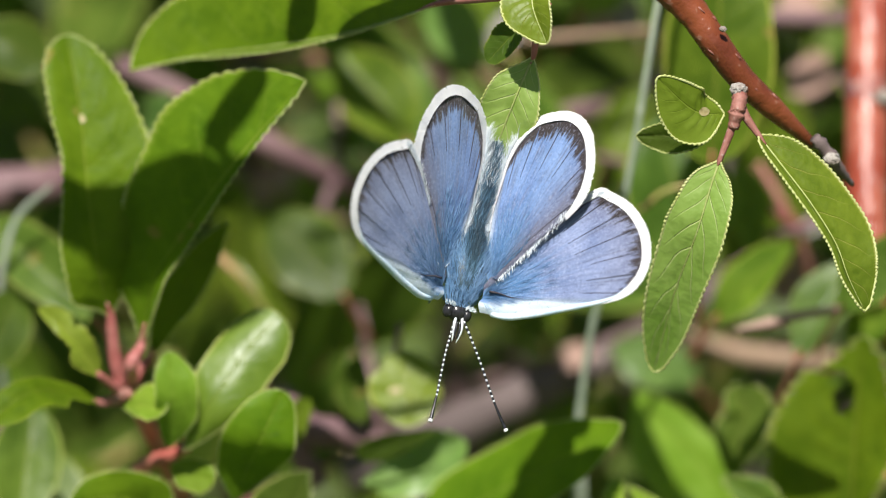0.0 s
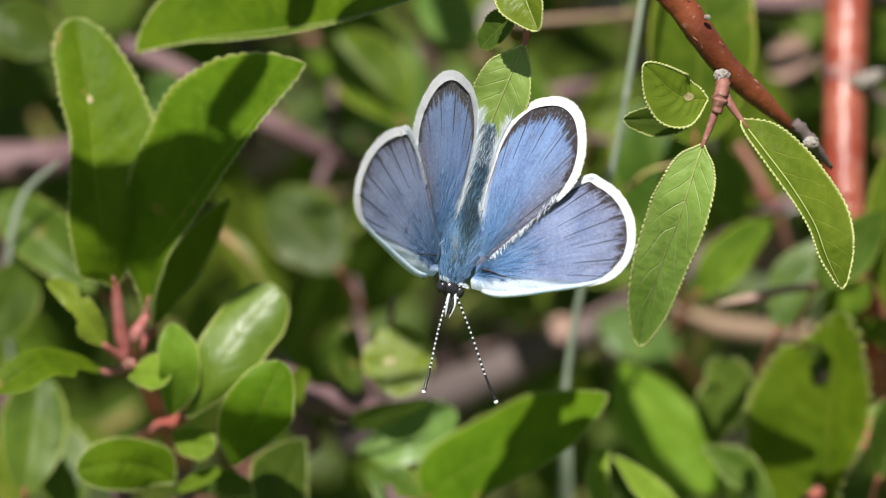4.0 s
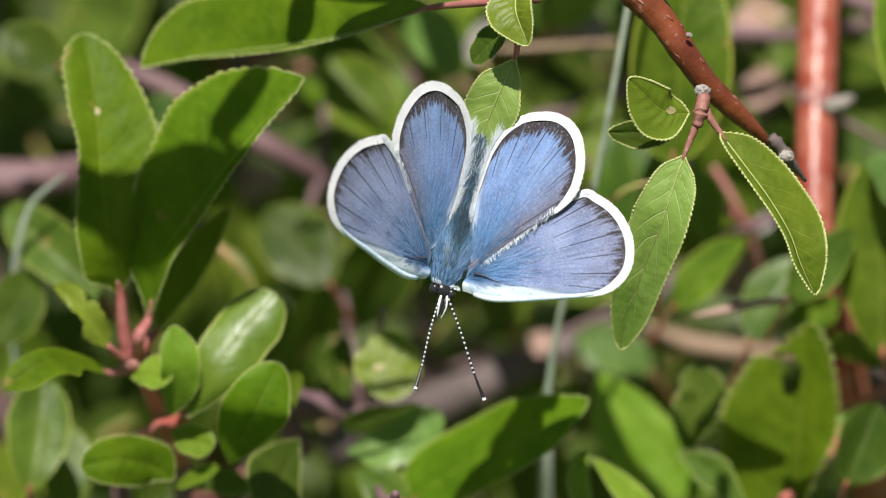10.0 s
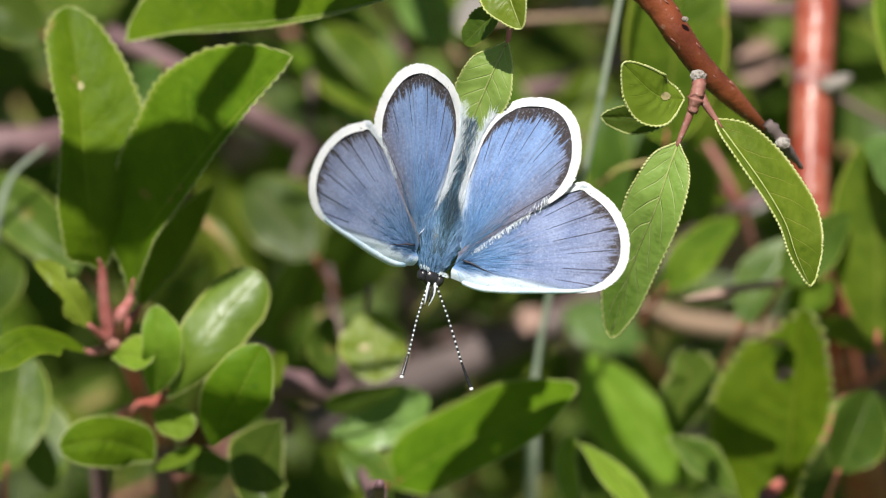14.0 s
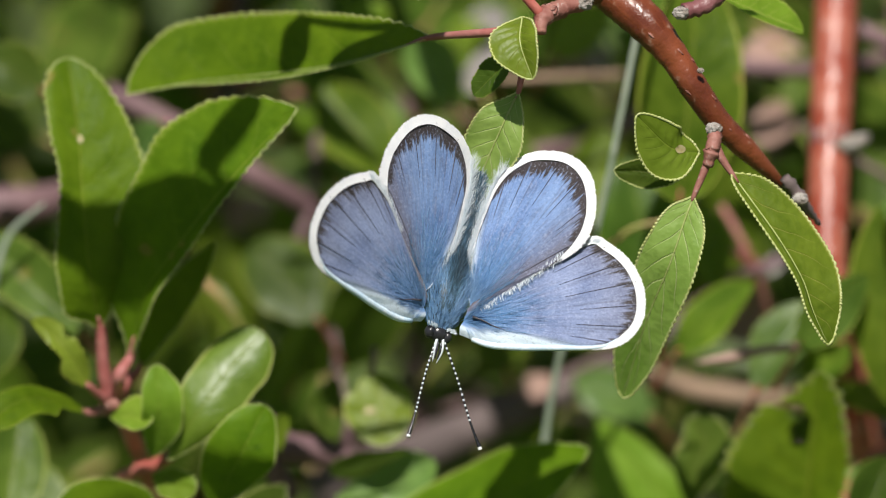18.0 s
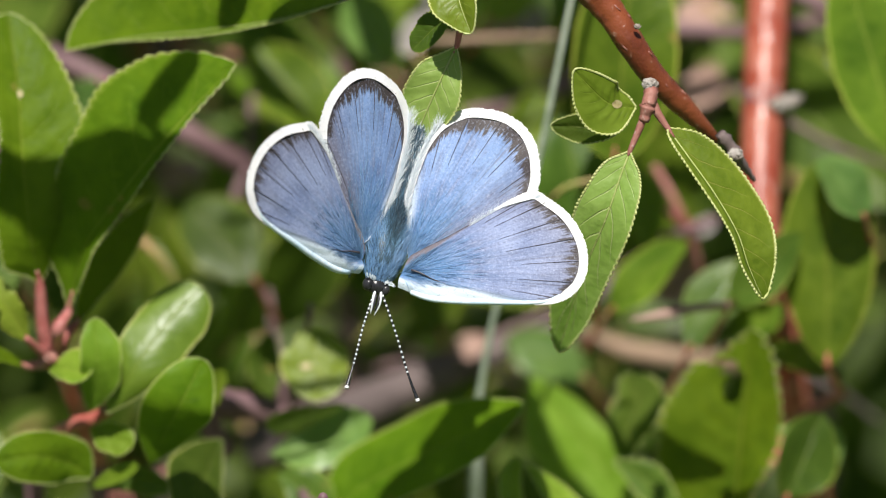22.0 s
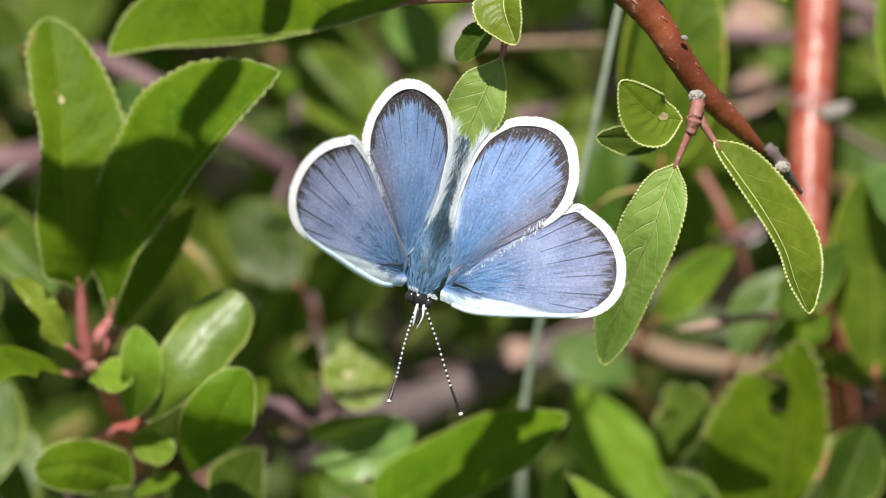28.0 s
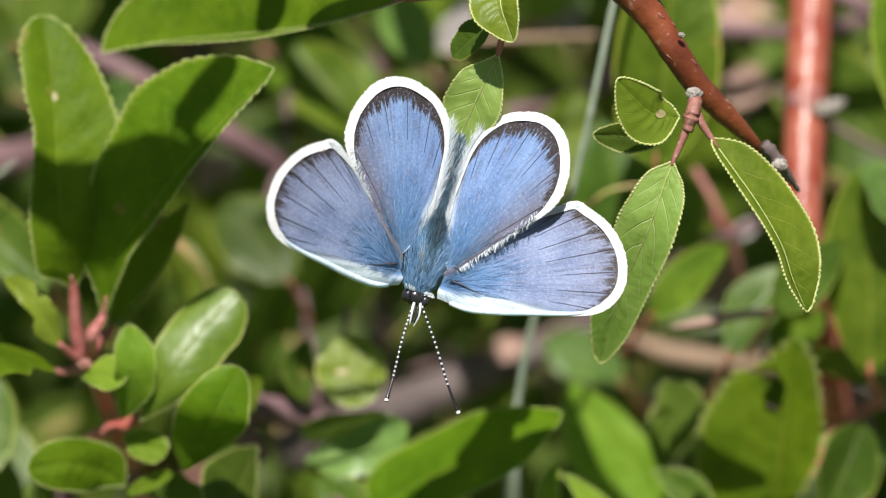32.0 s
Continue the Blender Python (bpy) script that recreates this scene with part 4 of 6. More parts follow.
shaped_leaf(branch, [(4.42, 16.39, 12.0), (2.90, 14.91, 11.0), (1.38, 13.34, 10.0)], ((0.20, 0.74), (0.50, 1.10), (0.80, 0.83)), ((0.20, 0.74), (0.50, 1.10), (0.80, 0.92)), (-0.5, 0.2, 0.7), LEAF_DARK, tilt=(10, 20), teeth=14, seed=3)
shaped_leaf(branch, [(4.91, 13.63, 12.0), (3.66, 10.97, 12.0), (2.27, 7.69, 11.0), (1.01, 4.12, 10.0)], ((0.10, 0.64), (0.25, 1.47), (0.45, 2.11), (0.70, 1.56), (0.90, 0.64)), ((0.10, 0.64), (0.30, 1.93), (0.50, 2.21), (0.70, 1.66), (0.90, 0.64)), (-0.05, 0.4, 1), LEAF_SHEEN, tilt=(4, 8), teeth=28, rim=0.06, seed=4, stalk=[(6.11, 17.61, 14), (5.29, 15.56, 14)], stalk_r=0.3, stalk_mat=PETIOLE_DUSTY)
shaped_leaf(branch, [(-3.02, 27.50, 13.0), (-3.17, 24.24, 14.0), (-2.91, 20.57, 14.0)], ((0.10, 0.46), (0.40, 1.60), (0.70, 1.19), (0.90, 0.41)), ((0.10, 0.46), (0.40, 1.56), (0.70, 1.28), (0.90, 0.50)), (0.0, 0.25, 1), LEAF_SHARP, tilt=(12, 12), teeth=26, rim=0.07, seed=51, stalk=[(0.9, 31.0, 9), (0.7, 28.6, 12)], stalk_r=0.3)
shaped_leaf(branch, [(19.07, 9.00, 11.0), (16.72, 9.42, 12.5), (14.07, 11.82, 14.0)], ((0.15, 1.15), (0.35, 2.21), (0.50, 2.47), (0.70, 2.03), (0.85, 1.24), (0.95, 0.53)), ((0.15, 0.88), (0.35, 1.41), (0.50, 1.59), (0.70, 1.41), (0.85, 0.97), (0.95, 0.49)), (-0.1, 0.2, 1), LEAF_FRESH, label="small oval leaf with a dry scar", tilt=(-6, 6), teeth=30, rim=0.085, scar=(0.33, 0.1, 0.085, 0.2), seed=5)
shaped_leaf(branch, [(17.62, 6.89, 9.0), (14.97, 7.45, 8.0), (12.43, 7.59, 8.0)], ((0.20, 0.71), (0.50, 1.20), (0.80, 0.80)), ((0.20, 0.71), (0.50, 1.07), (0.80, 0.67)), (0.0, -0.35, 1), LEAF_DARK, tilt=(8, 8), teeth=14, rim=0.045, seed=6)
shaped_leaf(branch, [(18.64, 5.67, 11.0), (17.95, 3.80, 11.0), (16.78, 0.24, 10.5), (14.99, -4.43, 7.5), (13.41, -10.27, 3.0)], ((0.08, 0.44), (0.20, 1.33), (0.35, 2.00), (0.55, 2.22), (0.70, 2.04), (0.85, 1.69), (0.95, 0.89)), ((0.08, 0.49), (0.20, 1.33), (0.35, 2.00), (0.50, 2.36), (0.70, 2.00), (0.85, 1.60), (0.95, 0.89)), (-0.12, 0.42, 1), LEAF_SHEEN, tilt=(10, 12), teeth=44, rim=0.08, seed=7, stalk=[(19.70, 8.39, 11), (19.34, 7.38, 11)], stalk_r=0.3, stalk_mat=SCALY)
shaped_leaf(branch, [(21.54, 7.44, 11.0), (23.23, 5.16, 11.5), (25.33, 2.26, 12.0), (27.10, -0.72, 12.0), (28.03, -3.36, 12.0), (29.20, -5.91, 11.5)], ((0.05, 0.97), (0.12, 1.86), (0.25, 2.57), (0.40, 2.96), (0.55, 3.05), (0.70, 2.65), (0.85, 2.12), (0.95, 1.06)), ((0.05, 0.53), (0.15, 0.80), (0.30, 0.75), (0.50, 0.75), (0.70, 0.75), (0.90, 0.49)), (0.3, 0.3, 0.85), LEAF_SHARP, tilt=(-8, 45), teeth=44, rim=0.085, seed=8, stalk=[(20.25, 10.03, 11), (20.62, 8.84, 11)], stalk_r=0.34, stalk_mat=SCALY)
# unseen leaves added to this branch above the view, to shade those below
shaped_leaf(branch, [(-19.14, 61.78, 60.0), (-24.24, 61.35, 60.0), (-28.95, 62.59, 60.0), (-34.12, 63.50, 60.0), (-38.32, 64.07, 60.0)], ((0.08, 0.76), (0.20, 1.58), (0.40, 2.34), (0.55, 2.14), (0.75, 1.63), (0.90, 1.38)), ((0.08, 0.76), (0.20, 1.58), (0.40, 2.34), (0.55, 2.14), (0.75, 1.63), (0.90, 1.38)), (-0.05, 0.682, 0.73), LEAF, tilt=(3, 3), teeth=24, tooth=0.1, seed=32)
shaped_leaf(branch, [(-24.11, 61.73, 56.0), (-22.48, 63.73, 56.0), (-19.45, 66.82, 56.0)], ((0.15, 0.87), (0.50, 1.02), (0.80, 0.97), (0.93, 0.71)), ((0.15, 0.87), (0.50, 1.02), (0.80, 0.97), (0.93, 0.71)), (-0.05, 0.682, 0.73), LEAF, tilt=(3, 3), teeth=24, tooth=0.1, seed=48)
shaped_leaf(branch, [(-2.48, 42.27, 34.0), (-6.63, 44.04, 34.0), (-12.45, 48.94, 34.0)], ((0.10, 1.02), (0.40, 1.53), (0.70, 1.43), (0.90, 1.02)), ((0.10, 1.02), (0.40, 1.53), (0.70, 1.43), (0.90, 1.02)), (-0.05, 0.682, 0.73), LEAF, tilt=(3, 3), teeth=24, tooth=0.1, seed=33)
shaped_leaf(branch, [(-15.35, 56.82, 34.0), (-15.45, 53.53, 34.0), (-15.75, 50.47, 34.0)], ((0.10, 1.02), (0.40, 1.22), (0.70, 1.22), (0.90, 0.92)), ((0.10, 1.02), (0.40, 1.22), (0.70, 1.22), (0.90, 0.92)), (-0.05, 0.682, 0.73), LEAF, tilt=(3, 3), teeth=24, tooth=0.1, seed=49)
# unseen twigs added to carry the shading leaves
stem("twig", [(9.29, 24.54, 5), (5, 36, 14), (-2.48, 42.27, 34.0), (-5, 50, 44), (-19.16, 62.68, 60.0), (-24.34, 62.18, 56.0)], [0.7, 0.6, 0.5, 0.45, 0.4, 0.3], BARK, branch, "", 40, 8, 0.05, 34)
stem("twig", [(-2.48, 42.27, 34.0), (-15.35, 56.82, 34.0)], [0.4, 0.3], BARK, branch, "", 12, 8, 0.05, 50)

# ---- upright shoot with two broad leaves ----
shoot = root("plum_shoot", at((-27.85, -11.30, -11)), "upright plum shoot with broad shaded leaves and red stalks", "branch", "branches of the shrub")
stem("twig", [(-27.05, -10.45, -11), (-26.51, -12.28, -13), (-25.50, -15.24, -18), (-23.99, -19.86, -30)], [0.45, 0.65, 0.7, 0.8], PETIOLE, shoot, "", 26, 10, 0.1, 5)
rooted(shoot, (-23.99, -19.86, -30), 0.8)
crust(shoot, (-27.28, -11.37, -9.5), 0.45, 34, 7, SCALY, "scaly_bud", "pinkish scaly bud")
shaped_leaf(shoot, [(-28.24, -5.49, -9.0), (-29.02, -0.96, -6.0), (-29.64, 4.48, -6.0), (-30.13, 10.40, -7.0), (-31.12, 16.46, -9.0)], ((0.06, 0.82), (0.15, 2.64), (0.30, 2.64), (0.45, 2.09), (0.60, 1.73), (0.75, 2.28), (0.88, 2.28), (0.95, 1.73), (0.99, 0.73)), ((0.06, 0.91), (0.15, 2.50), (0.30, 4.19), (0.45, 5.19), (0.60, 5.10), (0.75, 4.19), (0.88, 2.82), (0.95, 1.73), (0.99, 0.64)), (0.15, 0.12, 1), LEAF_BROAD, tilt=(22, 6), teeth=30, tooth=0.38, rim=0.04, scar=(0.73, 0.02, 0.014, 0.06), seed=9, stalk=[(-27.62, -10.92, -11), (-28.05, -8.45, -10)], stalk_r=0.55, stalk_mat=PETIOLE_DUSTY)
shaped_leaf(shoot, [(-25.92, -7.64, -9.0), (-24.77, -2.72, -6.0), (-22.72, 0.47, -4.0), (-19.56, 4.56, -2.0), (-16.22, 8.43, -1.0), (-12.48, 12.38, 0.0)], ((0.08, 1.13), (0.15, 2.72), (0.25, 3.98), (0.38, 5.07), (0.50, 5.70), (0.65, 6.47), (0.80, 5.61), (0.90, 3.89), (0.96, 2.08), (0.99, 0.63)), ((0.08, 0.54), (0.20, 1.13), (0.35, 1.22), (0.50, 1.18), (0.65, 0.91), (0.80, 0.54), (0.90, 0.41)), (-0.3, 0.2, 0.9), LEAF_BROAD, tilt=(8, 30), teeth=32, tooth=0.38, rim=0.045, seed=10, stalk=[(-26.91, -10.92, -11), (-26.65, -8.90, -8)], stalk_r=0.55, stalk_mat=PETIOLE_DUSTY)
shaped_leaf(shoot, [(-25.45, -8.74, -12.0), (-23.78, -4.50, -12.0), (-21.56, -1.25, -13.0), (-19.24, 1.78, -14.0)], ((0.15, 0.64), (0.40, 1.19), (0.70, 1.01), (0.90, 0.46)), ((0.15, 0.73), (0.40, 1.47), (0.70, 1.19), (0.90, 0.55)), (0.5, -0.1, 0.8), LEAF_BROAD, tilt=(10, 20), teeth=22, tooth=0.2, rim=0.035, seed=11, stalk=[(-26.62, -10.75, -12), (-26.14, -9.42, -12)], stalk_r=0.5, stalk_mat=PETIOLE_DUSTY)
shaped_leaf(shoot, [(-29.08, -9.93, -9.0), (-30.44, -7.71, -8.0), (-32.07, -5.77, -8.0), (-33.82, -4.57, -8.0)], ((0.10, 0.73), (0.30, 1.37), (0.42, 0.73), (0.55, 0.82), (0.80, 0.55)), ((0.10, 0.55), (0.30, 0.91), (0.60, 1.09), (0.85, 0.73)), (0.2, 0.2, 1), LEAF_PALE, tilt=(18, 18), wave=0.12, teeth=10, tooth=0.16, seed=12, stalk=[(-27.81, -11.11, -11)], stalk_r=0.4, stalk_mat=PETIOLE_DUSTY)
shaped_leaf(shoot, [(-29.21, -12.00, -11.0), (-31.76, -11.01, -8.0), (-34.36, -10.94, -5.0), (-37.85, -13.33, -3.0)], ((0.15, 0.36), (0.35, 0.64), (0.55, 1.64), (0.80, 1.73)), ((0.15, 0.27), (0.35, 0.55), (0.55, 0.82), (0.80, 1.09)), (0.0, 0.6, 0.8), LEAF_BROAD, tilt=(10, 25), seed=13, stalk=[(-27.66, -11.79, -12)], stalk_r=0.45, stalk_mat=PETIOLE_DUSTY)
shaped_leaf(shoot, [(-27.53, -12.33, -10.0), (-25.82, -12.20, -8.0), (-24.03, -12.70, -6.0)], ((0.20, 0.64), (0.50, 1.64), (0.80, 1.73), (0.95, 1.00)), ((0.20, 0.46), (0.50, 1.00), (0.80, 1.09), (0.95, 0.73)), (0.0, 0.35, 1), LEAF_PALE, tilt=(10, 12), rim=0.03, seed=14)

# ---- low shoot with rounded leaves ----
low = root("plum_shoot", at((-24.41, -16.34, -14)), "low plum shoot with rounded glossy leaves", "branch", "branches of the shrub")
stem("twig", [(-22.75, -15.53, -14), (-24.21, -16.36, -15), (-26.18, -17.12, -17), (-29.17, -19.75, -26)], [0.45, 0.55, 0.65, 0.8], PETIOLE, low, "", 26, 10, 0.1, 6)
rooted(low, (-29.17, -19.75, -26), 0.8)
crust(low, (-22.87, -15.45, -10.5), 0.35, 24, 8, SCALY, "scaly_bud", "pinkish scaly bud")
shaped_leaf(low, [(-22.79, -15.81, -9.0), (-20.43, -11.97, -7.0), (-17.78, -8.16, -8.0), (-15.19, -5.43, -9.0)], ((0.10, 0.73), (0.25, 1.55), (0.50, 2.46), (0.75, 2.37), (0.90, 1.91), (0.97, 1.23)), ((0.10, 0.82), (0.25, 1.73), (0.50, 2.64), (0.75, 2.64), (0.90, 2.05), (0.97, 1.28)), (0.05, 0.36, 1), LEAF_WAXY, tilt=(-2, -2), dome=0.7, ripple=0.15, teeth=40, tooth=0.08, rim=0.03, seed=15)
shaped_leaf(low, [(-23.98, -15.64, -9.0), (-23.40, -11.78, -6.0), (-23.73, -8.02, -6.0)], ((0.12, 0.73), (0.40, 1.36), (0.70, 1.36), (0.90, 0.82)), ((0.12, 0.82), (0.40, 1.91), (0.70, 1.82), (0.90, 1.00)), (0.05, 0.45, 1), LEAF_FRESH, tilt=(4, 4), dome=0.3, ripple=0.3, rim=0.03, seed=16)
shaped_leaf(low, [(-19.18, -19.92, -11.0), (-16.85, -15.34, -4.0), (-14.87, -11.24, -4.0)], ((0.10, 0.92), (0.25, 2.12), (0.50, 2.76), (0.75, 2.30), (0.93, 1.29), (0.98, 0.64)), ((0.10, 0.83), (0.25, 2.02), (0.50, 2.76), (0.75, 2.21), (0.93, 1.24), (0.98, 0.64)), (0.2, -0.05, 1), LEAF_BROAD, tilt=(4, 4), dome=0.4, ripple=0.4, teeth=30, tooth=0.07, rim=0.03, seed=17)
shaped_leaf(low, [(-19.35, -19.78, -19.0), (-15.94, -15.47, -19.0), (-13.29, -12.18, -18.0)], ((0.30, 0.93), (0.60, 1.39), (0.90, 0.74)), ((0.30, 0.93), (0.60, 1.39), (0.90, 0.74)), (0.2, 0.2, 1), LEAF_FRESH, tilt=(4, 4), seed=18)
shaped_leaf(low, [(-24.14, -16.97, -12.0), (-22.41, -17.66, -11.0), (-20.50, -18.16, -10.0)], ((0.15, 0.64), (0.40, 1.24), (0.75, 1.19), (0.93, 0.69)), ((0.15, 0.64), (0.40, 1.28), (0.75, 1.28), (0.93, 0.73)), (0.1, 0.15, 1), LEAF_FRESH, tilt=(6, 6), dome=0.3, rim=0.03, seed=19)
shaped_leaf(low, [(-23.89, -21.09, -12.0), (-25.80, -19.86, -11.0), (-28.48, -19.31, -9.0), (-31.63, -19.75, -8.0)], ((0.10, 0.55), (0.30, 1.74), (0.55, 2.19), (0.80, 1.92), (0.94, 1.10)), ((0.10, 1.01), (0.30, 2.10), (0.55, 2.15), (0.80, 1.83), (0.94, 1.01)), (-0.1, -0.1, 1), LEAF_BROAD, tilt=(8, 8), dome=0.4, teeth=24, tooth=0.1, rim=0.035, seed=20)
shaped_leaf(low, [(-24.09, -21.84, -13.0), (-22.15, -20.88, -12.0), (-20.13, -19.91, -11.0)], ((0.20, 0.41), (0.60, 0.73), (0.90, 0.46)), ((0.20, 0.41), (0.60, 0.64), (0.90, 0.41)), (0.1, 0.3, 1), LEAF_FRESH, tilt=(6, 6), seed=21)
shaped_leaf(low, [(-13.40, -17.80, -18.0), (-14.72, -20.97, -15.0), (-14.89, -23.22, -13.0), (-13.78, -25.17, -12.0)], ((0.20, 1.17), (0.45, 1.77), (0.70, 1.96), (0.90, 0.93)), ((0.20, 1.87), (0.45, 3.08), (0.70, 2.24), (0.90, 1.03)), (0.25, -0.5, 1), LEAF_DARK, tilt=(4, 4), dome=0.1, ripple=0.4, teeth=20, tooth=0.08, rim=0.03, seed=35)
shaped_leaf(low, [(-22.81, -22.18, -20.0), (-20.47, -21.22, -20.0), (-17.12, -22.05, -18.0)], ((0.20, 0.56), (0.60, 1.03), (0.90, 0.47)), ((0.20, 0.56), (0.60, 1.41), (0.90, 0.66)), (0.2, -0.2, 1), LEAF_DARK, tilt=(8, 8), rim=0.03, seed=36)

# ---- shoots below and to the side ----
side_shoot = root("plum_shoot", at((-4.48, -21.86, -16)), "plum shoot with long leaves low in the thicket", "branch", "branches of the shrub")
stem("twig", [(-5.12, -21.82, 12), (-5.73, -23.67, -6), (-7.48, -20.35, -30), (-7.00, -12.11, -31), (-6.39, -6.73, -28)], [0.4, 0.6, 0.3, 0.3, 0.25], BARK_MAUVE, side_shoot, "", 20, 8, 0.06, 7)
rooted(side_shoot, (-5.68, -23.16, -12), 0.9)
shaped_leaf(side_shoot, [(-6.24, -8.72, -24.0), (-5.83, -11.65, -23.0), (-5.78, -14.71, -22.0)], ((0.05, 0.93), (0.20, 1.96), (0.40, 2.70), (0.60, 2.65), (0.85, 1.86), (0.95, 1.02)), ((0.05, 1.21), (0.13, 1.58), (0.20, 1.68), (0.28, 2.70), (0.50, 3.07), (0.70, 2.70), (0.88, 1.77), (0.95, 1.02)), (0.0, 0.5, 1), LEAF_PALE, label="rounded leaf with a nibbled rim and a pale spot", tilt=(0, 0), rim=0.03, scar=(0.52, 0.3, 0.05, 0.16), seed=20)
shaped_leaf(side_shoot, [(-4.49, -23.49, -23.0), (-0.26, -20.55, -21.0), (5.35, -17.72, -17.0), (11.07, -14.65, -13.0)], ((0.08, 2.11), (0.20, 2.72), (0.40, 2.91), (0.60, 2.81), (0.80, 2.06), (0.92, 1.03)), ((0.08, 1.17), (0.20, 2.58), (0.40, 3.10), (0.60, 3.00), (0.80, 2.34), (0.92, 1.31)), (0.0, 0.6, 1), LEAF_BROAD, tilt=(10, 16), teeth=30, tooth=0.08, rim=0.03, seed=22, stalk=[(-5.68, -23.16, -18)], stalk_r=0.4)
shaped_leaf(side_shoot, [(-9.70, -19.22, -27.0), (-5.27, -18.11, -26.0), (-1.19, -16.17, -25.0)], ((0.10, 0.65), (0.35, 1.96), (0.65, 2.53), (0.90, 1.40)), ((0.10, 0.65), (0.35, 2.15), (0.65, 2.15), (0.90, 1.22)), (0.0, 0.5, 1), LEAF_SATIN, tilt=(8, 8), dome=0.2, seed=23)
shaped_leaf(side_shoot, [(-10.04, -16.94, -24.0), (-7.16, -16.09, -23.0), (-3.45, -14.90, -22.0)], ((0.10, 0.75), (0.40, 1.02), (0.80, 0.47)), ((0.10, 0.75), (0.40, 1.02), (0.80, 0.47)), (-0.2, -0.6, 0.8), LEAF_DARK, tilt=(10, 10), seed=37)
shaped_leaf(side_shoot, [(-9.56, -14.57, -30.0), (-10.31, -11.76, -30.0), (-9.64, -9.17, -30.0)], ((0.20, 1.03), (0.50, 1.41), (0.80, 0.85)), ((0.20, 1.03), (0.50, 1.41), (0.80, 0.85)), (0.4, -0.2, 0.8), LEAF_DARK, tilt=(10, 10), seed=38)
shaped_leaf(side_shoot, [(-4.48, -24.49, -22.0), (-6.38, -22.14, -22.0), (-8.75, -20.51, -22.0)], ((0.20, 1.23), (0.50, 1.89), (0.80, 1.13)), ((0.20, 1.23), (0.50, 1.89), (0.80, 1.13)), (0.2, 0.1, 1), LEAF_MID, tilt=(10, 10), seed=39)

right_shoot = root("plum_shoot", at((28.31, -21.80, -14)), "plum shoot with a bitten toothed leaf", "branch", "branches of the shrub")
stem("twig", [(27.15, -23.93, -21), (30.97, -20.89, -32), (35.15, -15.66, -38), (38.59, -13.45, -38)], [0.6, 0.5, 0.4, 0.4], PETIOLE, right_shoot, "", 20, 8, 0.06, 8)
rooted(right_shoot, (27.15, -23.93, -21), 0.9)
leaf(right_shoot, (36.61, -11.33, -28), (36.12, 5.75, -26), 7.84, (0.0, 0.3, 1), LEAF, stalk=[(37.99, -13.27, -36), (37.30, -12.37, -32)], widest=0.55, blunt=0.5, fold=0.2, dome=0.3, teeth=18, rows_=72, seed=24)
leaf(right_shoot, (41.95, 6.79, -24), (37.27, 21.66, -22), 6.92, (0.0, 0.3, 1), LEAF, widest=0.5, blunt=0.5, fold=0.2, teeth=18, rows_=72, seed=39)
shaped_leaf(right_shoot, [(28.43, -28.53, -25.0), (29.01, -20.93, -24.0), (29.44, -14.85, -23.0), (30.13, -8.31, -22.0)], ((0.07, 2.11), (0.25, 5.52), (0.40, 6.55), (0.55, 6.55), (0.65, 6.08), (0.74, 5.24), (0.82, 4.30), (0.86, 2.71), (0.89, 1.96), (0.95, 1.03), (0.99, 0.37)), ((0.07, 0.75), (0.25, 1.03), (0.40, 2.43), (0.55, 3.23), (0.70, 3.04), (0.85, 2.34), (0.95, 1.26), (0.99, 0.56)), (-0.25, -0.1, 0.9), LEAF_YELLOW, label="leaf with a bite out of its rim", tilt=(8, 20), ripple=0.3, teeth=20, tooth=1.3, cols=16, rim=0.03, seed=23, holes=((0.755, -0.20, 0.08, 0.15), (0.82, -0.36, 0.035, 0.14), (0.845, -0.62, 0.018, 0.30)))
shaped_leaf(right_shoot, [(11.50, -26.48, -17.0), (10.15, -21.81, -17.0), (10.69, -18.81, -17.0)], ((0.20, 0.66), (0.50, 0.94), (0.85, 0.66)), ((0.20, 0.66), (0.50, 0.94), (0.85, 0.66)), (-0.2, 0.3, 1), LEAF_PALE, tilt=(14, 14), teeth=12, tooth=0.1, rim=0.03, seed=52)
shaped_leaf(right_shoot, [(18.10, -26.53, -19.0), (14.53, -22.66, -18.0), (11.35, -19.55, -17.0)], ((0.20, 0.94), (0.50, 1.31), (0.85, 0.56)), ((0.20, 0.75), (0.50, 1.03), (0.85, 0.47)), (0.2, 0.5, 1), LEAF_PALE, tilt=(20, 14), wave=0.06, rim=0.03, seed=53)
shaped_leaf(right_shoot, [(19.68, -19.88, -30.0), (20.20, -16.49, -30.0), (20.92, -14.36, -30.0), (19.66, -12.26, -30.0)], ((0.15, 1.03), (0.40, 1.98), (0.70, 2.07), (0.92, 1.03)), ((0.15, 0.94), (0.40, 2.16), (0.70, 2.07), (0.92, 1.13)), (0.0, 0.3, 1), LEAF_MID, tilt=(20, 30), rim=0.03, seed=54)
shaped_leaf(right_shoot, [(21.03, -23.78, -40.0), (17.14, -18.59, -40.0), (12.28, -12.70, -40.0)], ((0.15, 2.46), (0.40, 4.52), (0.70, 4.13), (0.92, 1.97)), ((0.15, 1.28), (0.40, 2.26), (0.70, 1.97), (0.92, 0.89)), (-0.1, 0.45, 1), LEAF_FRESH, tilt=(8, 16), seed=55)
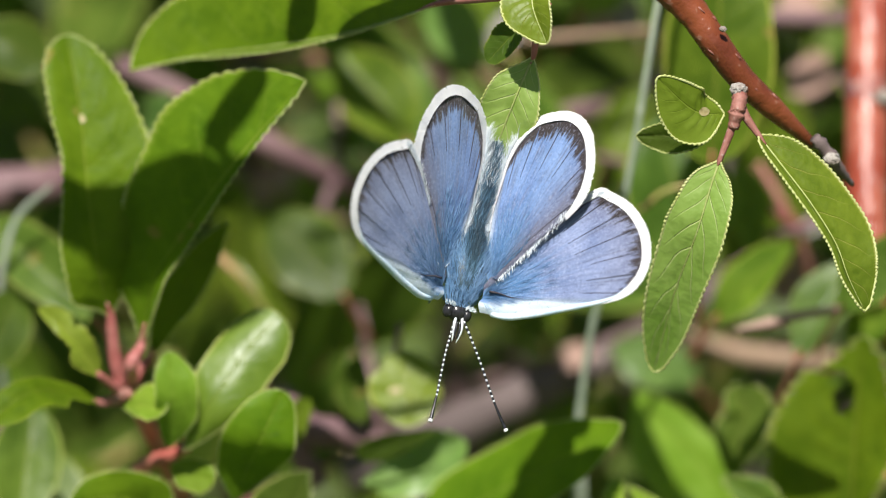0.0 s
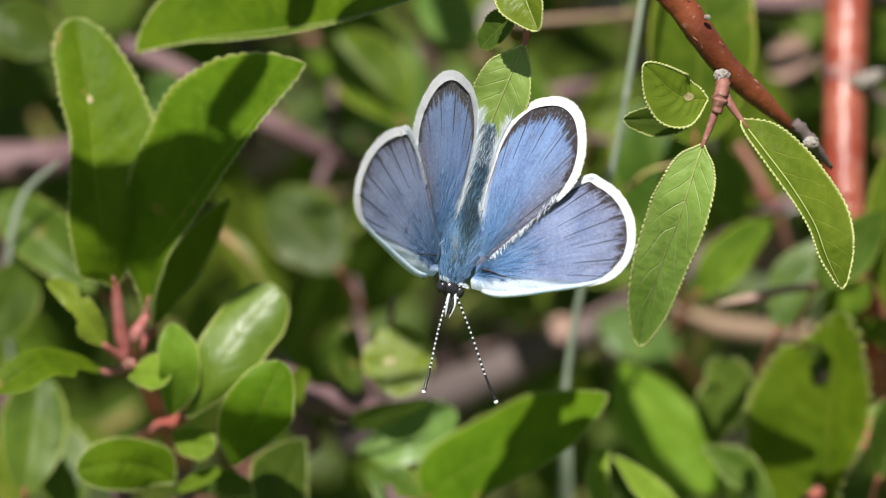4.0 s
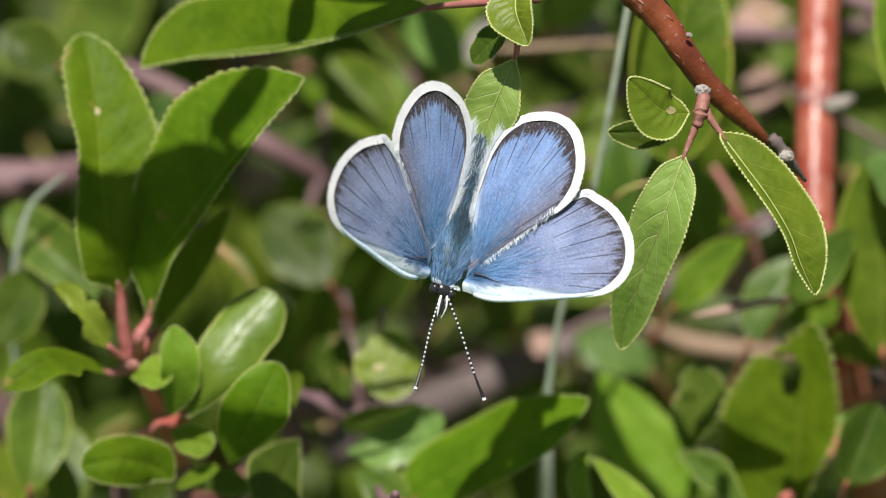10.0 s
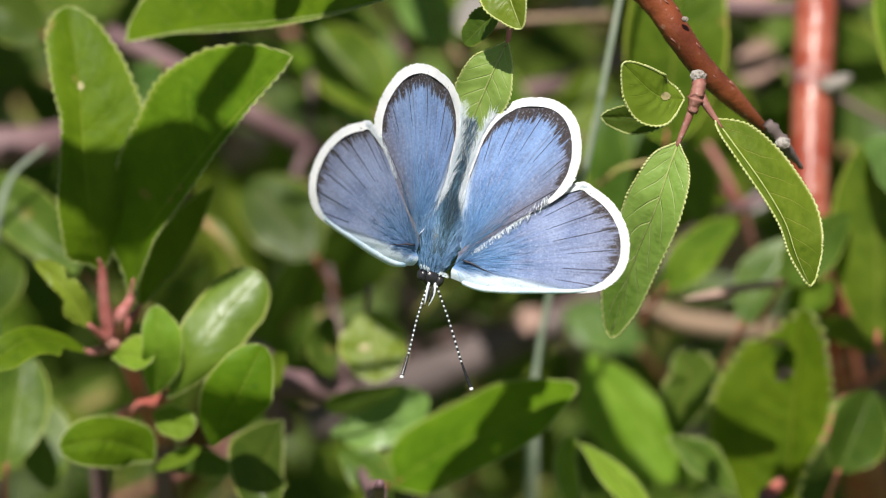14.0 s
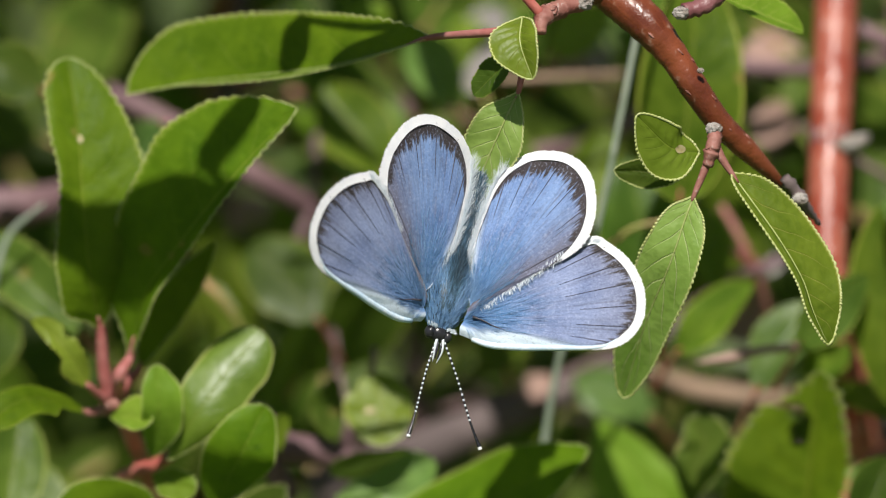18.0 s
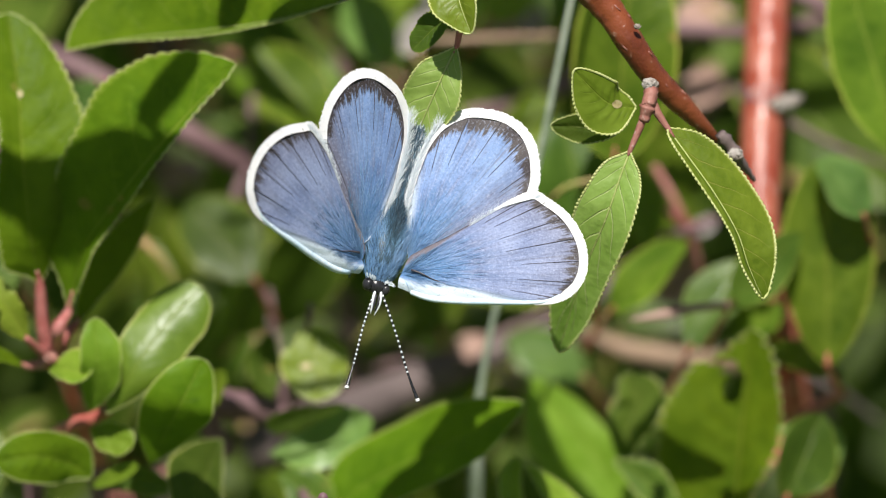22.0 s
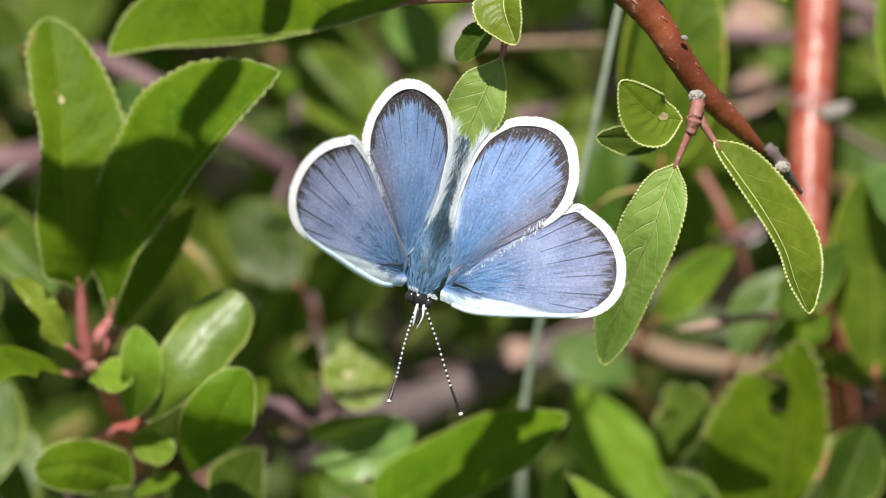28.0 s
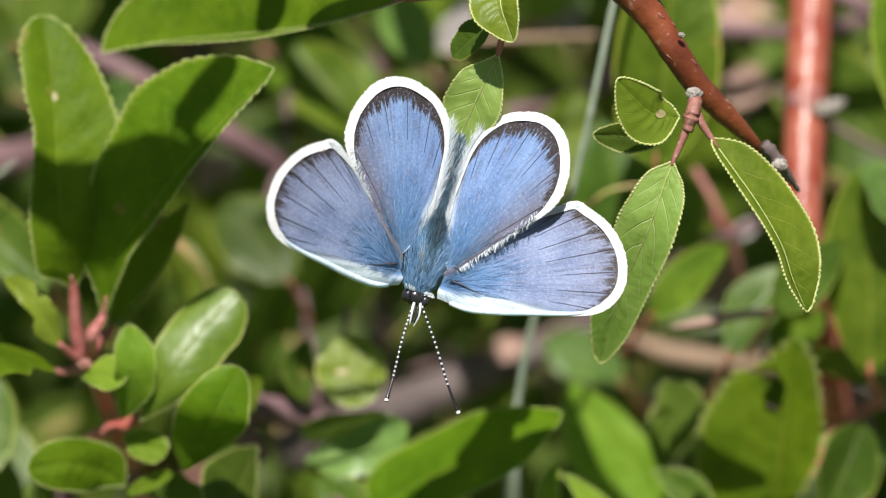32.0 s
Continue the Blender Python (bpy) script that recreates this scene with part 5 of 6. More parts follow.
shaped_leaf(right_shoot, [(24.68, -24.26, -24.0), (21.60, -21.04, -24.0), (18.77, -19.31, -24.0)], ((0.20, 0.75), (0.50, 1.40), (0.85, 0.56)), ((0.20, 0.84), (0.50, 1.59), (0.85, 0.65)), (0.1, 0.1, 1), LEAF_MID, tilt=(20, 14), rim=0.03, seed=56)


# ---- bare stems and stalks ----
red = root("plum_sapling", at((31.39, 0.05, -36)), "rust-red upright plum stem with a ringed joint", "shrub", "branches of the shrub")
stem("trunk", [(32.90, 38.32, -47), (32.19, 26.71, -42), (31.74, 18.72, -38.5), (31.29, 10.81, -35), (30.97, 2.97, -32), (31.02, -1.41, -31)], [1.75, 1.8, 1.8, 1.75, 1.75, 1.7], BARK_RED, red, "", 60, 14, 0.03, 9)
rooted(red, (31.02, -1.41, -31), 1.7, BARK_RED, 0.12)
crust(red, (32.38, 10.48, -33), 0.6, 40, 17)
stem("node", [(31.34, 10.71, -35), (33.01, 10.50, -34), (34.52, 11.20, -35)], [0.9, 0.8, 0.3], BARK_GREY, red, "grey side bud", 10, 8, 0.2, 47)
stem("joint", [(31.36, 11.89, -35.5), (31.30, 11.00, -35.1), (31.23, 10.02, -34.7)], [1.5, 2.0, 1.5], BARK_MAUVE, red, "dark ringed joint", 12, 10, 0.2, 40)
grass = root("grass_plant", at((7.55, -14.24, -28)), "pale dry grass stalk leaning behind the butterfly", "grass")
stem("stalk", [(16.99, 30.98, -13), (14.47, 17.81, -16), (11.85, 4.06, -20), (8.73, -7.71, -25), (7.54, -15.19, -28)], [0.22, 0.25, 0.27, 0.28, 0.3], STRAW, grass, "", 40, 8, 0.02, 10)
rooted(grass, (7.54, -15.19, -28), 0.5, STRAW)
blade_grass = root("grass_plant", at((-37.10, 1.02, -30)), "thin pale curved grass blade", "grass")
stem("stalk", [(-38.66, -5.79, -32), (-37.83, -0.92, -30), (-36.56, 2.47, -29), (-33.80, 4.89, -28)], [0.3, 0.3, 0.25, 0.1], STRAW, blade_grass, "", 24, 6, 0.02, 41)
rooted(blade_grass, (-38.66, -5.79, -32), 0.3, STRAW)


# ---- thicket behind ----
def thicket():
    """Five leafy shoots side by side; each leaf belongs to the shoot whose stem is nearest."""
    rng = random.Random(21)
    middle = (-40, -20, 0, 20, 40)
    shoots = []
    for k, x in enumerate(middle):
        s = root("plum_shoot", at((x, -20, -95 - 6 * (k % 2))), "leafy plum shoot in the shaded thicket behind the butterfly", "branch", "branches of the shrub")
        top = (x + rng.uniform(-4, 4), -20, -95 - 6 * (k % 2))
        stem("twig", [(top[0] + rng.uniform(-6, 6), 62, -70), (top[0] + 3, 40, -84), (top[0] - 2, 12, -92), top], [0.3, 0.6, 0.9, 1.1], (BARK_MAUVE, BARK_DARK)[k % 2], s, "", 24, 8, 0.06, k)
        rooted(s, top, 1.1, BARK_DARK)
        shoots.append(s)

    def owner(x):
        return shoots[min(range(5), key=lambda i: abs(middle[i] - x))]

    # larger leaves that can be told apart: base, tip, width, face, material
    for k, (a, b, w, n, mat) in enumerate((
        ((18.52, 5.35, -25), (19.81, 24.58, -23), 8.76, (0.1, 0.2, 1), LEAF),
        ((16.89, -2.88, -34), (14.49, 9.35, -36), 8.76, (0.2, 0.0, 1), LEAF_DARK),
        ((18.60, -7.03, -34), (24.93, -1.02, -32), 3.92, (-0.2, 0.4, 1), LEAF),
        ((25.13, -10.18, -32), (30.08, -2.49, -34), 5.07, (-0.4, 0.4, 1), LEAF_BLUISH),
        ((28.69, -9.74, -36), (33.25, -6.30, -34), 3.46, (0.1, 0.5, 1), LEAF),
        ((31.14, -9.74, -36), (38.18, -12.13, -32), 3.46, (0.1, 0.7, 1), LEAF),
        ((8.39, 18.25, -60), (13.45, 22.81, -60), 4.15, (0.1, 0.3, 1), LEAF_PALE), ((10.14, 6.10, -58), (13.45, 12.19, -60), 3.69, (0.1, 0.3, 1), LEAF),
        ((17.50, -13.10, -60), (10.42, -9.30, -60), 5.07, (0.0, 0.6, 1), LEAF_BLUISH),
        ((33.04, -22.35, -24), (36.03, -15.16, -26), 6.45, (0.4, -0.4, 1), LEAF_DARK),
        ((-36.69, -22.28, -22), (-35.40, -12.49, -25), 5.53, (0.1, -0.15, 1), LEAF_MID),
        ((-30.30, -6.26, -30), (-39.26, 2.25, -34), 5.07, (0.5, -0.3, 1), LEAF_MID),
        ((-39.90, -9.64, -28), (-36.72, -3.36, -32), 5.07, (0.1, -0.2, 1), LEAF_DARK),
        ((-34.41, 14.33, -40), (-40.07, 17.77, -40), 5.07, (0.1, 0.1, 1), LEAF_DARK),
        ((-5.69, 7.53, -50), (-11.21, 15.56, -52), 6.45, (0.1, 0.3, 1), LEAF),
        ((-3.22, 13.63, -56), (0.81, 19.27, -60), 5.99, (0.0, 0.3, 1), LEAF),
        ((-11.12, -4.91, -46), (-17.17, 2.05, -50), 6.92, (0.1, 0.2, 1), LEAF_DARK),
        ((-9.30, -6.02, -60), (-5.26, 1.06, -60), 5.99, (0.1, 0.4, 1), LEAF),
        ((-18.02, -5.89, -44), (-21.04, -0.94, -46), 1.84, (0.3, 0.4, 1), LEAF),
        ((4.85, -9.05, -60), (2.83, -3.99, -60), 5.53, (0.2, 0.4, 1), LEAF),
        ((3.36, -16.26, -66), (8.90, -12.59, -60), 5.07, (0.1, 0.5, 1), LEAF),
        ((-24.58, 11.99, -48), (-27.14, 8.53, -50), 4.15, (0.0, 0.7, 1), LEAF_BLUISH),
        ((21.96, -1.92, -40), (20.97, 5.46, -40), 3.69, (0.4, 0.3, 1), LEAF),
        ((35.54, -4.91, -46), (30.57, -1.44, -46), 4.61, (0.0, 0.3, 1), LEAF_DARK),
        ((28.34, -6.48, -27), (34.05, -0.19, -25), 4.38, (-0.2, 0.2, 1), LEAF_DARK),
        ((39.30, 1.01, -24), (35.45, 5.92, -24), 5.07, (0.3, 0.6, 0.8), LEAF_BLUISH),
        ((38.23, 12.19, -60), (34.69, 15.73, -60), 4.15, (0.0, 0.5, 1), LEAF),
        ((-4.94, 4.77, -60), (-9.50, 15.92, -58), 7.6, (0.1, 0.42, 1), LEAF_SATIN),
        ((1.16, 13.52, -72), (-3.93, 20.28, -68), 5.4, (-0.1, 0.5, 1), LEAF_SATIN),
        ((-10.26, 9.40, -74), (-13.35, 16.79, -72), 5.0, (0.1, 0.4, 1), LEAF_FRESH),
        ((3.14, 17.17, -76), (-0.45, 21.55, -74), 4.6, (0.0, 0.5, 1), LEAF_PALE),
        ((12.23, 3.69, -70), (15.35, 7.68, -68), 4.6, (0.1, 0.5, 1), LEAF_FRESH),
        ((-6.10, -1.54, -72), (-10.12, 1.86, -70), 5.5, (0.1, 0.5, 1), LEAF_FRESH),
        ((-35.10, -15.94, -34), (-33.39, -24.33, -30), 5.0, (0.2, 0.1, 1), LEAF_MID),
        ((37.23, -21.54, -36), (33.70, -15.93, -38), 6.5, (0.1, 0.45, 1), LEAF_SATIN),
        ((0.01, 13.59, -48), (-3.94, 19.73, -46), 4.6, (0.0, 0.45, 1), LEAF_SATIN),
        ((-6.36, 18.77, -54), (-9.31, 22.05, -52), 5.0, (0.0, 0.5, 1), LEAF_FRESH),
        ((-1.19, -21.73, -44), (3.77, -17.82, -46), 5.07, (0.0, 0.4, 1), LEAF_DARK),
    )):
        leaf(owner(a[0]), a, b, w, n, mat, widest=0.46 + 0.02 * (k % 6), blunt=0.55 + 0.05 * (k % 5), fold=0.15 + 0.08 * (k % 4), bow=0.03, wave=0.04, twist=0.25 * (k % 3 - 1), rows_=24, seed=60 + k,
             stalk=[(a[0] * 1.3 - b[0] * 0.3, a[1] * 1.3 - b[1] * 0.3 - 1.5, a[2] - 5)], stalk_r=0.3)
    v, f, u = tube_data([(0, 0.0015, 0.0), (0, -0.002, 0.0), (0.0006, -0.005, -0.001), (0.0022, -0.009, -0.003)], [0.0002, 0.0003, 0.0003, 0.0004], 8, 6, 0.05, 1)
    ob = linked("petiole", v, f, PETIOLE_GREEN, shoots[0], "", u)
    stalk = ob.data
    bpy.data.objects.remove(ob)
    meshes = []
    for k in range(10):
        v, f, u = blade_data(0.001 * rng.uniform(15, 25), 0.001 * rng.uniform(6, 9.5), rng.uniform(0.42, 0.6), rng.uniform(0.6, 0.9), rng.uniform(0.1, 0.5), rng.uniform(-0.05, 0.08), 0.04, rng.uniform(-0.6, 0.6), 0.1, 0, 16, 3, k)
        ob = linked("leaf", v, f, (LEAF, LEAF_MID, LEAF_DARK, LEAF_MID, LEAF_DARK)[k % 5], shoots[0], "", u)
        meshes.append(ob.data)
        bpy.data.objects.remove(ob)
    spots = [(rng.uniform(-52, 52), rng.uniform(-38, 34), -rng.uniform(62, 150)) for k in range(170)]
    # unseen leaves added above the view to shade what lies behind
    spots += [(rng.uniform(-60, 60), rng.uniform(35, 80), -rng.uniform(5, 110)) for k in range(120)]
    spots = [p for k, p in enumerate(spots) if not (p[0] > 14 and p[1] < -6 and k % 2)]
    spots = [p for p in spots if not (p[1] > 34 and p[0] > 20 and p[2] > -50) and not (p[1] > 34 and abs(p[0]) < 13)]
    spots = [p for p in spots if not (-40 < p[0] < -9 and 15 < p[1] < 34 and p[2] > -135)]
    spots = [p for k, p in enumerate(spots) if not (p[1] < -12 and abs(p[0]) > 18 and k % 3 == 0)]
    # leaves added to dapple the depth with shade, most of them above the view
    shade_leaves = [(rng.uniform(-60, 60), rng.uniform(38, 115), -rng.uniform(62, 160)) for k in range(150)]
    shade_leaves += [(rng.uniform(-48, -6), rng.uniform(48, 125), -rng.uniform(85, 165)) for k in range(70)]
    shade_leaves += [(rng.uniform(24, 48), rng.uniform(0, 30), -rng.uniform(85, 165)) for k in range(16)]
    spots += [p for p in shade_leaves if not (abs(p[0] + 9) < 13 or abs(p[0] - 30) < 6)]
    for k, p in enumerate(spots):
        s = owner(p[0])
        ob = new("leaf", meshes[k % 10])
        ob.parent = s
        y = way((rng.uniform(-1, 1), rng.uniform(-0.7, 1), rng.uniform(-0.6, 0.6))).normalized()
        n = way((rng.uniform(-1.0, 1.0), rng.uniform(-0.3, 1.0), 0.7))
        n = (n - y * n.dot(y)).normalized()
        ob.matrix_local = Matrix.Translation(at(p) - s.location) @ Matrix((y.cross(n), y, n)).transposed().to_4x4()
        new("petiole", stalk).parent = ob
    for pts, rad, mat in (
        ([(-42.45, 4.83, -56), (-38.43, 4.83, -56), (-35.00, 5.35, -58), (-30.70, 7.17, -64)], [1.9, 1.8, 1.6, 1.0], BARK_MAUVE),
        ([(-29.80, 14.85, -54), (-23.78, 11.84, -54), (-17.26, 7.83, -54), (-11.30, 4.59, -58), (-5.29, 2.08, -64)], [0.9, 1.0, 1.1, 1.0, 0.8], BARK_MAUVE),
        ([(-13.28, 2.06, -56), (-12.04, 6.09, -57), (-11.83, 12.19, -60)], [0.45, 0.45, 0.3], BARK_MAUVE),
        ([(5.91, 9.48, -66), (13.56, 12.03, -66), (21.37, 15.98, -72)], [0.9, 0.8, 0.7], BARK_MAUVE),
        ([(3.79, 16.02, -50), (8.78, 16.27, -50), (14.31, 16.66, -52)], [0.35, 0.35, 0.3], BARK_TAN),
        ([(-11.39, -19.77, -64), (-3.24, -16.13, -60), (4.85, -12.59, -60), (14.03, -8.59, -64), (20.29, -4.05, -70)], [2.2, 2.1, 1.7, 1.1, 0.8], BARK_DARK),
        ([(15.09, -8.61, -66), (21.20, -10.40, -66), (27.90, -11.19, -68), (35.85, -11.54, -74)], [0.9, 1.0, 0.9, 0.7], BARK_TAN),
        ([(20.06, -7.67, -25), (22.96, -7.19, -25), (25.37, -6.61, -25), (28.38, -6.34, -28)], [0.12, 0.46, 0.38, 0.4], DRY),
        ([(23.44, 17.55, -56), (31.07, 17.40, -58), (41.59, 19.42, -66)], [0.8, 0.7, 0.7], BARK_MAUVE),
        ([(33.23, 21.01, -50), (36.73, 19.51, -50), (41.83, 16.56, -52)], [0.8, 0.8, 0.8], BARK_MAUVE),
        ([(21.95, 4.93, -44), (23.77, 1.59, -44), (26.57, -0.03, -46)], [0.25, 0.4, 0.45], PETIOLE_DUSTY),
        ([(22.57, 5.49, -44), (24.55, 2.03, -44), (26.11, -1.44, -46), (27.24, -5.94, -50)], [0.3, 0.35, 0.35, 0.4], PETIOLE_DUSTY),
        ([(23.13, -0.45, -46), (25.58, 0.05, -45), (28.09, 1.04, -46)], [0.35, 0.5, 0.35], BARK_MAUVE),
        ([(12.85, 1.88, -26), (14.76, 3.33, -25), (17.17, 3.91, -25)], [0.22, 0.22, 0.2], PETIOLE_GREEN),
        ([(-21.37, -0.94, -40), (-19.40, -2.90, -40), (-17.47, -5.87, -42)], [0.4, 0.4, 0.4], PETIOLE_GREEN),
        ([(-8.38, -16.24, -33), (-11.45, -15.33, -32), (-13.91, -14.90, -32), (-16.05, -11.89, -36)], [0.9, 1.2, 1.3, 0.5], BARK_MAUVE),
        ([(-13.30, -19.40, -34), (-14.75, -16.57, -33), (-14.08, -14.20, -33)], [0.9, 1.0, 0.7], BARK_MAUVE),
        ([(-10.76, -2.97, -56), (-9.81, -7.96, -52), (-8.93, -13.92, -50), (-7.20, -22.96, -52)], [0.3, 0.35, 0.4, 0.5], BARK_MAUVE),
    ):
        stem("twig", pts, rad, mat, owner(pts[1][0]), "", 20, 8, 0.06, 3)
    # fine bare twigs criss-crossing the shade
    for k in range(22):
        x, y, z, a = rng.uniform(-42, 42), rng.uniform(-24, 26), -rng.uniform(48, 100), rng.uniform(-0.9, 0.9)
        d, h = rng.uniform(7, 16), rng.uniform(-2, 2)
        pts = [(x - d * math.cos(a), y - d * math.sin(a), z - 4), (x, y + h, z), (x + d * math.cos(a), y + d * math.sin(a), z - 3)]
        stem("twig", pts, [0.35, 0.3, 0.12], (BARK_MAUVE, BARK_DARK, BARK_MAUVE, BARK_TAN, PETIOLE_DUSTY)[k % 5], owner(x), "", 14, 7, 0.08, 60 + k)
    # withered leaves caught among the twigs
    for k, (a, b, w, mat) in enumerate((
        ((26.44, 10.81, -70), (31.64, 14.95, -72), 3.23, DRY), ((26.06, 19.11, -74), (30.26, 21.74, -76), 4.15, DRY), ((35.24, 9.81, -72), (40.07, 10.90, -76), 3.69, STONE),
        ((28.34, 9.91, -80), (26.33, 14.10, -82), 3.23, DRY), ((0.84, 18.36, -86), (4.50, 23.59, -86), 3.69, STONE), 
        ((36.71, 7.13, -60), (40.86, 12.73, -62), 4.38, STONE), ((24.89, 18.56, -62), (30.30, 20.13, -64), 3.23, DRY), ((25.40, 11.46, -62), (29.96, 13.99, -62), 3.46, DRY), ((11.43, 20.78, -60), (12.98, 16.27, -62), 2.31, STONE), ((8.97, 16.36, -66), (12.03, 19.42, -66), 2.77, DRY), ((37.16, 5.76, -80), (40.48, 2.14, -84), 4.15, DRY), ((-9.55, -7.73, -80), (-11.63, -3.06, -80), 3.23, DRY), ((-16.30, 5.76, -80), (-19.93, 3.17, -80), 3.23, DRY), ((24.19, -6.18, -80), (28.34, -2.54, -80), 4.15, DRY), ((-1.70, 15.85, -52), (-1.26, 19.26, -52), 2.2, STONE), ((1.01, 15.04, -56), (3.88, 18.99, -56), 2.6, STONE), ((26.03, -0.36, -48), (28.18, 1.22, -48), 1.6, STONE), ((25.46, 16.82, -70), (30.40, 19.38, -70), 3.6, DRY), ((36.39, 6.39, -76), (41.79, 14.74, -76), 6.5, STONE), ((-3.35, 15.62, -78), (-2.41, 19.66, -78), 3.2, STONE), ((5.81, -10.75, -58), (8.96, -9.72, -57), 2.4, DRY), ((-8.05, -6.06, -78), (-4.07, -3.48, -78), 3.2, DRY),
    )):
        leaf(owner(a[0]), a, b, w, (0.1, 0.5, 1), mat, label="withered leaf", widest=0.5, blunt=0.5, fold=0.3, wave=0.08, rows_=16, seed=90 + k)


thicket()


def scattered(places, size, seed, cols=2, rows_=8):
    """Many leaves in one mesh, too many to count; places in the world."""
    rng = random.Random(seed)
    verts, faces, uvs = [], [], []
    kinds = [blade_data(0.001 * rng.uniform(*size), 0.001 * rng.uniform(6, 10.5), rng.uniform(0.42, 0.6), rng.uniform(0.55, 0.85), rng.uniform(0.1, 0.4), rng.uniform(-0.05, 0.08), 0.04, rng.uniform(-0.5, 0.5), 0.1, 0, rows_, cols, k) for k in range(12)]
    for k, p in enumerate(places):
        v, f, u = kinds[k % 12]
        y = way((rng.uniform(-1, 1), rng.uniform(-0.7, 1), rng.uniform(-0.6, 0.6))).normalized()
        n = way((rng.uniform(-0.8, 0.8), rng.uniform(-0.2, 1.0), 0.7))
        n = (n - y * n.dot(y)).normalized()
        m = np.array(Matrix((y.cross(n), y, n)).transposed())
        o = len(verts)
        verts += [tuple(q) for q in np.asarray(v) @ m.T + np.asarray(p)]
        faces += [tuple(o + i for i in q) for q in f]
        uvs += u
    return verts, faces, uvs


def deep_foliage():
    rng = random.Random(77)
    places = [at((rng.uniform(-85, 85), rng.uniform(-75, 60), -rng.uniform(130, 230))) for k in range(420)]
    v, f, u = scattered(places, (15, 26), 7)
    # the interior's shade is put into the darker leaf colour
    tagged(linked("foliage", v, f, LEAF_DARK, None, "", u), "leaves deep inside the plum shrub, coloured darker for its shade", "foliage", kind="stuff")
    # the rest of the shrub, round and behind the part that is seen
    places = []
    while len(places) < 2600:
        p = Vector((rng.uniform(-0.6, 0.6), rng.uniform(0.0, 0.85), rng.uniform(0.03, 0.8)))
        d = p - HEART
        far = math.sqrt((p.x / 0.6) ** 2 + ((p.y - 0.42) / 0.45) ** 2 + ((p.z - 0.35) / 0.48) ** 2)
        if far < 1 and (d.dot(OUTWARD) < -0.2 or abs(p.x) > 0.16 or d.dot(UPWARD) < -0.12) and far > 0.45:
            places.append(p)
    v, f, u = scattered(places, (18, 30), 8, 1, 6)
    tagged(linked("foliage", v, f, LEAF, None, "", u), "dense green leaves of the surrounding plum shrub", "foliage", kind="stuff")


def grass_cover():
    """Short grass on the ground about the shrub."""
    rng = random.Random(31)
    verts, faces = [], []
    for k in range(5000):
        r, w = 3.0 * rng.random() ** 0.7, rng.uniform(0, 6.283)
        x, y, h = r * math.cos(w), 0.3 + r * math.sin(w), rng.uniform(0.03, 0.13)
        if h > 0.05 and abs(x) < 0.3 and -0.9 < y < 0:
            h = 0.05
        a, lean = rng.uniform(0, 6.283), rng.uniform(0.1, 0.6) * h
        dx, dy, t = math.cos(a), math.sin(a), 0.0016
        z = 0.03 * noise.noise((x * 2, y * 2, 0)) - 0.004
        o = len(verts)
        verts += [(x - dy * t, y + dx * t, z), (x + dy * t, y - dx * t, z), (x + dx * lean * 0.4 + dy * t, y + dy * lean * 0.4 - dx * t, z + h * 0.6),
                  (x + dx * lean * 0.4 - dy * t, y + dy * lean * 0.4 + dx * t, z + h * 0.6), (x + dx * lean, y + dy * lean, z + h)]
        faces += [(o, o + 1, o + 2, o + 3), (o + 3, o + 2, o + 4)]
    ob = linked("grass", verts, faces, GRASS, None, "", None, False)
    tagged(ob, "short green grass on the ground about the shrub", "grass", kind="stuff")


deep_foliage()
grass_cover()


# ---- movement ----
# How far each wing is raised and swept to the tail: seconds, degrees, degrees
LEFT_FORE = [(0.0, 42.2, -4.9), (1.0, 42.2, -4.9), (2.0, 45.6, -4.9), (2.5, 44.6, -3.6), (5.0, 44.3, -3.1), (7.0, 41.6, -2.6), (9.0, 37.0, -2.0), (11.0, 34.8, -0.5), (12.0, 36.5, -0.7), (14.0, 33.8, 0.4), (17.0, 31.6, 0.8), (20.0, 31.9, -1.7), (22.0, 29.9, -1.1), (25.0, 29.3, -0.7), (28.0, 30.7, 0.2), (28.1, 30.7, 0.2), (28.4, 27.5, 1.5), (29.0, 27.5, 1.5), (30.0, 30.0, 1.5), (31.0, 32.4, 1.4), (31.2, 32.4, 1.4), (31.5, 37.9, 1.4), (31.7, 37.9, 1.4), (32.0, 24.3, 4.3)]
LEFT_HIND = [(0.0, 40.8, -1.0), (1.0, 40.8, -1.0), (2.0, 45.6, -1.0), (2.5, 43.6, -0.2), (5.0, 43.0, 0.1), (7.0, 40.3, -0.1), (9.0, 35.5, -0.1), (11.0, 30.1, 0.0), (12.0, 33.2, 0.0), (14.0, 27.2, 0.4), (17.0, 23.6, -0.3), (20.0, 27.4, 0.1), (22.0, 25.7, 0.2), (25.0, 24.5, 0.3), (28.0, 25.8, 0.3), (28.1, 25.8, 0.3), (28.4, 17.0, 0.2), (29.0, 17.0, 0.2), (30.0, 21.0, 0.3), (31.0, 25.0, 0.5), (31.2, 25.0, 0.5), (31.5, 29.6, 0.6), (31.7, 29.6, 0.6), (32.0, 13.2, 0.3)]
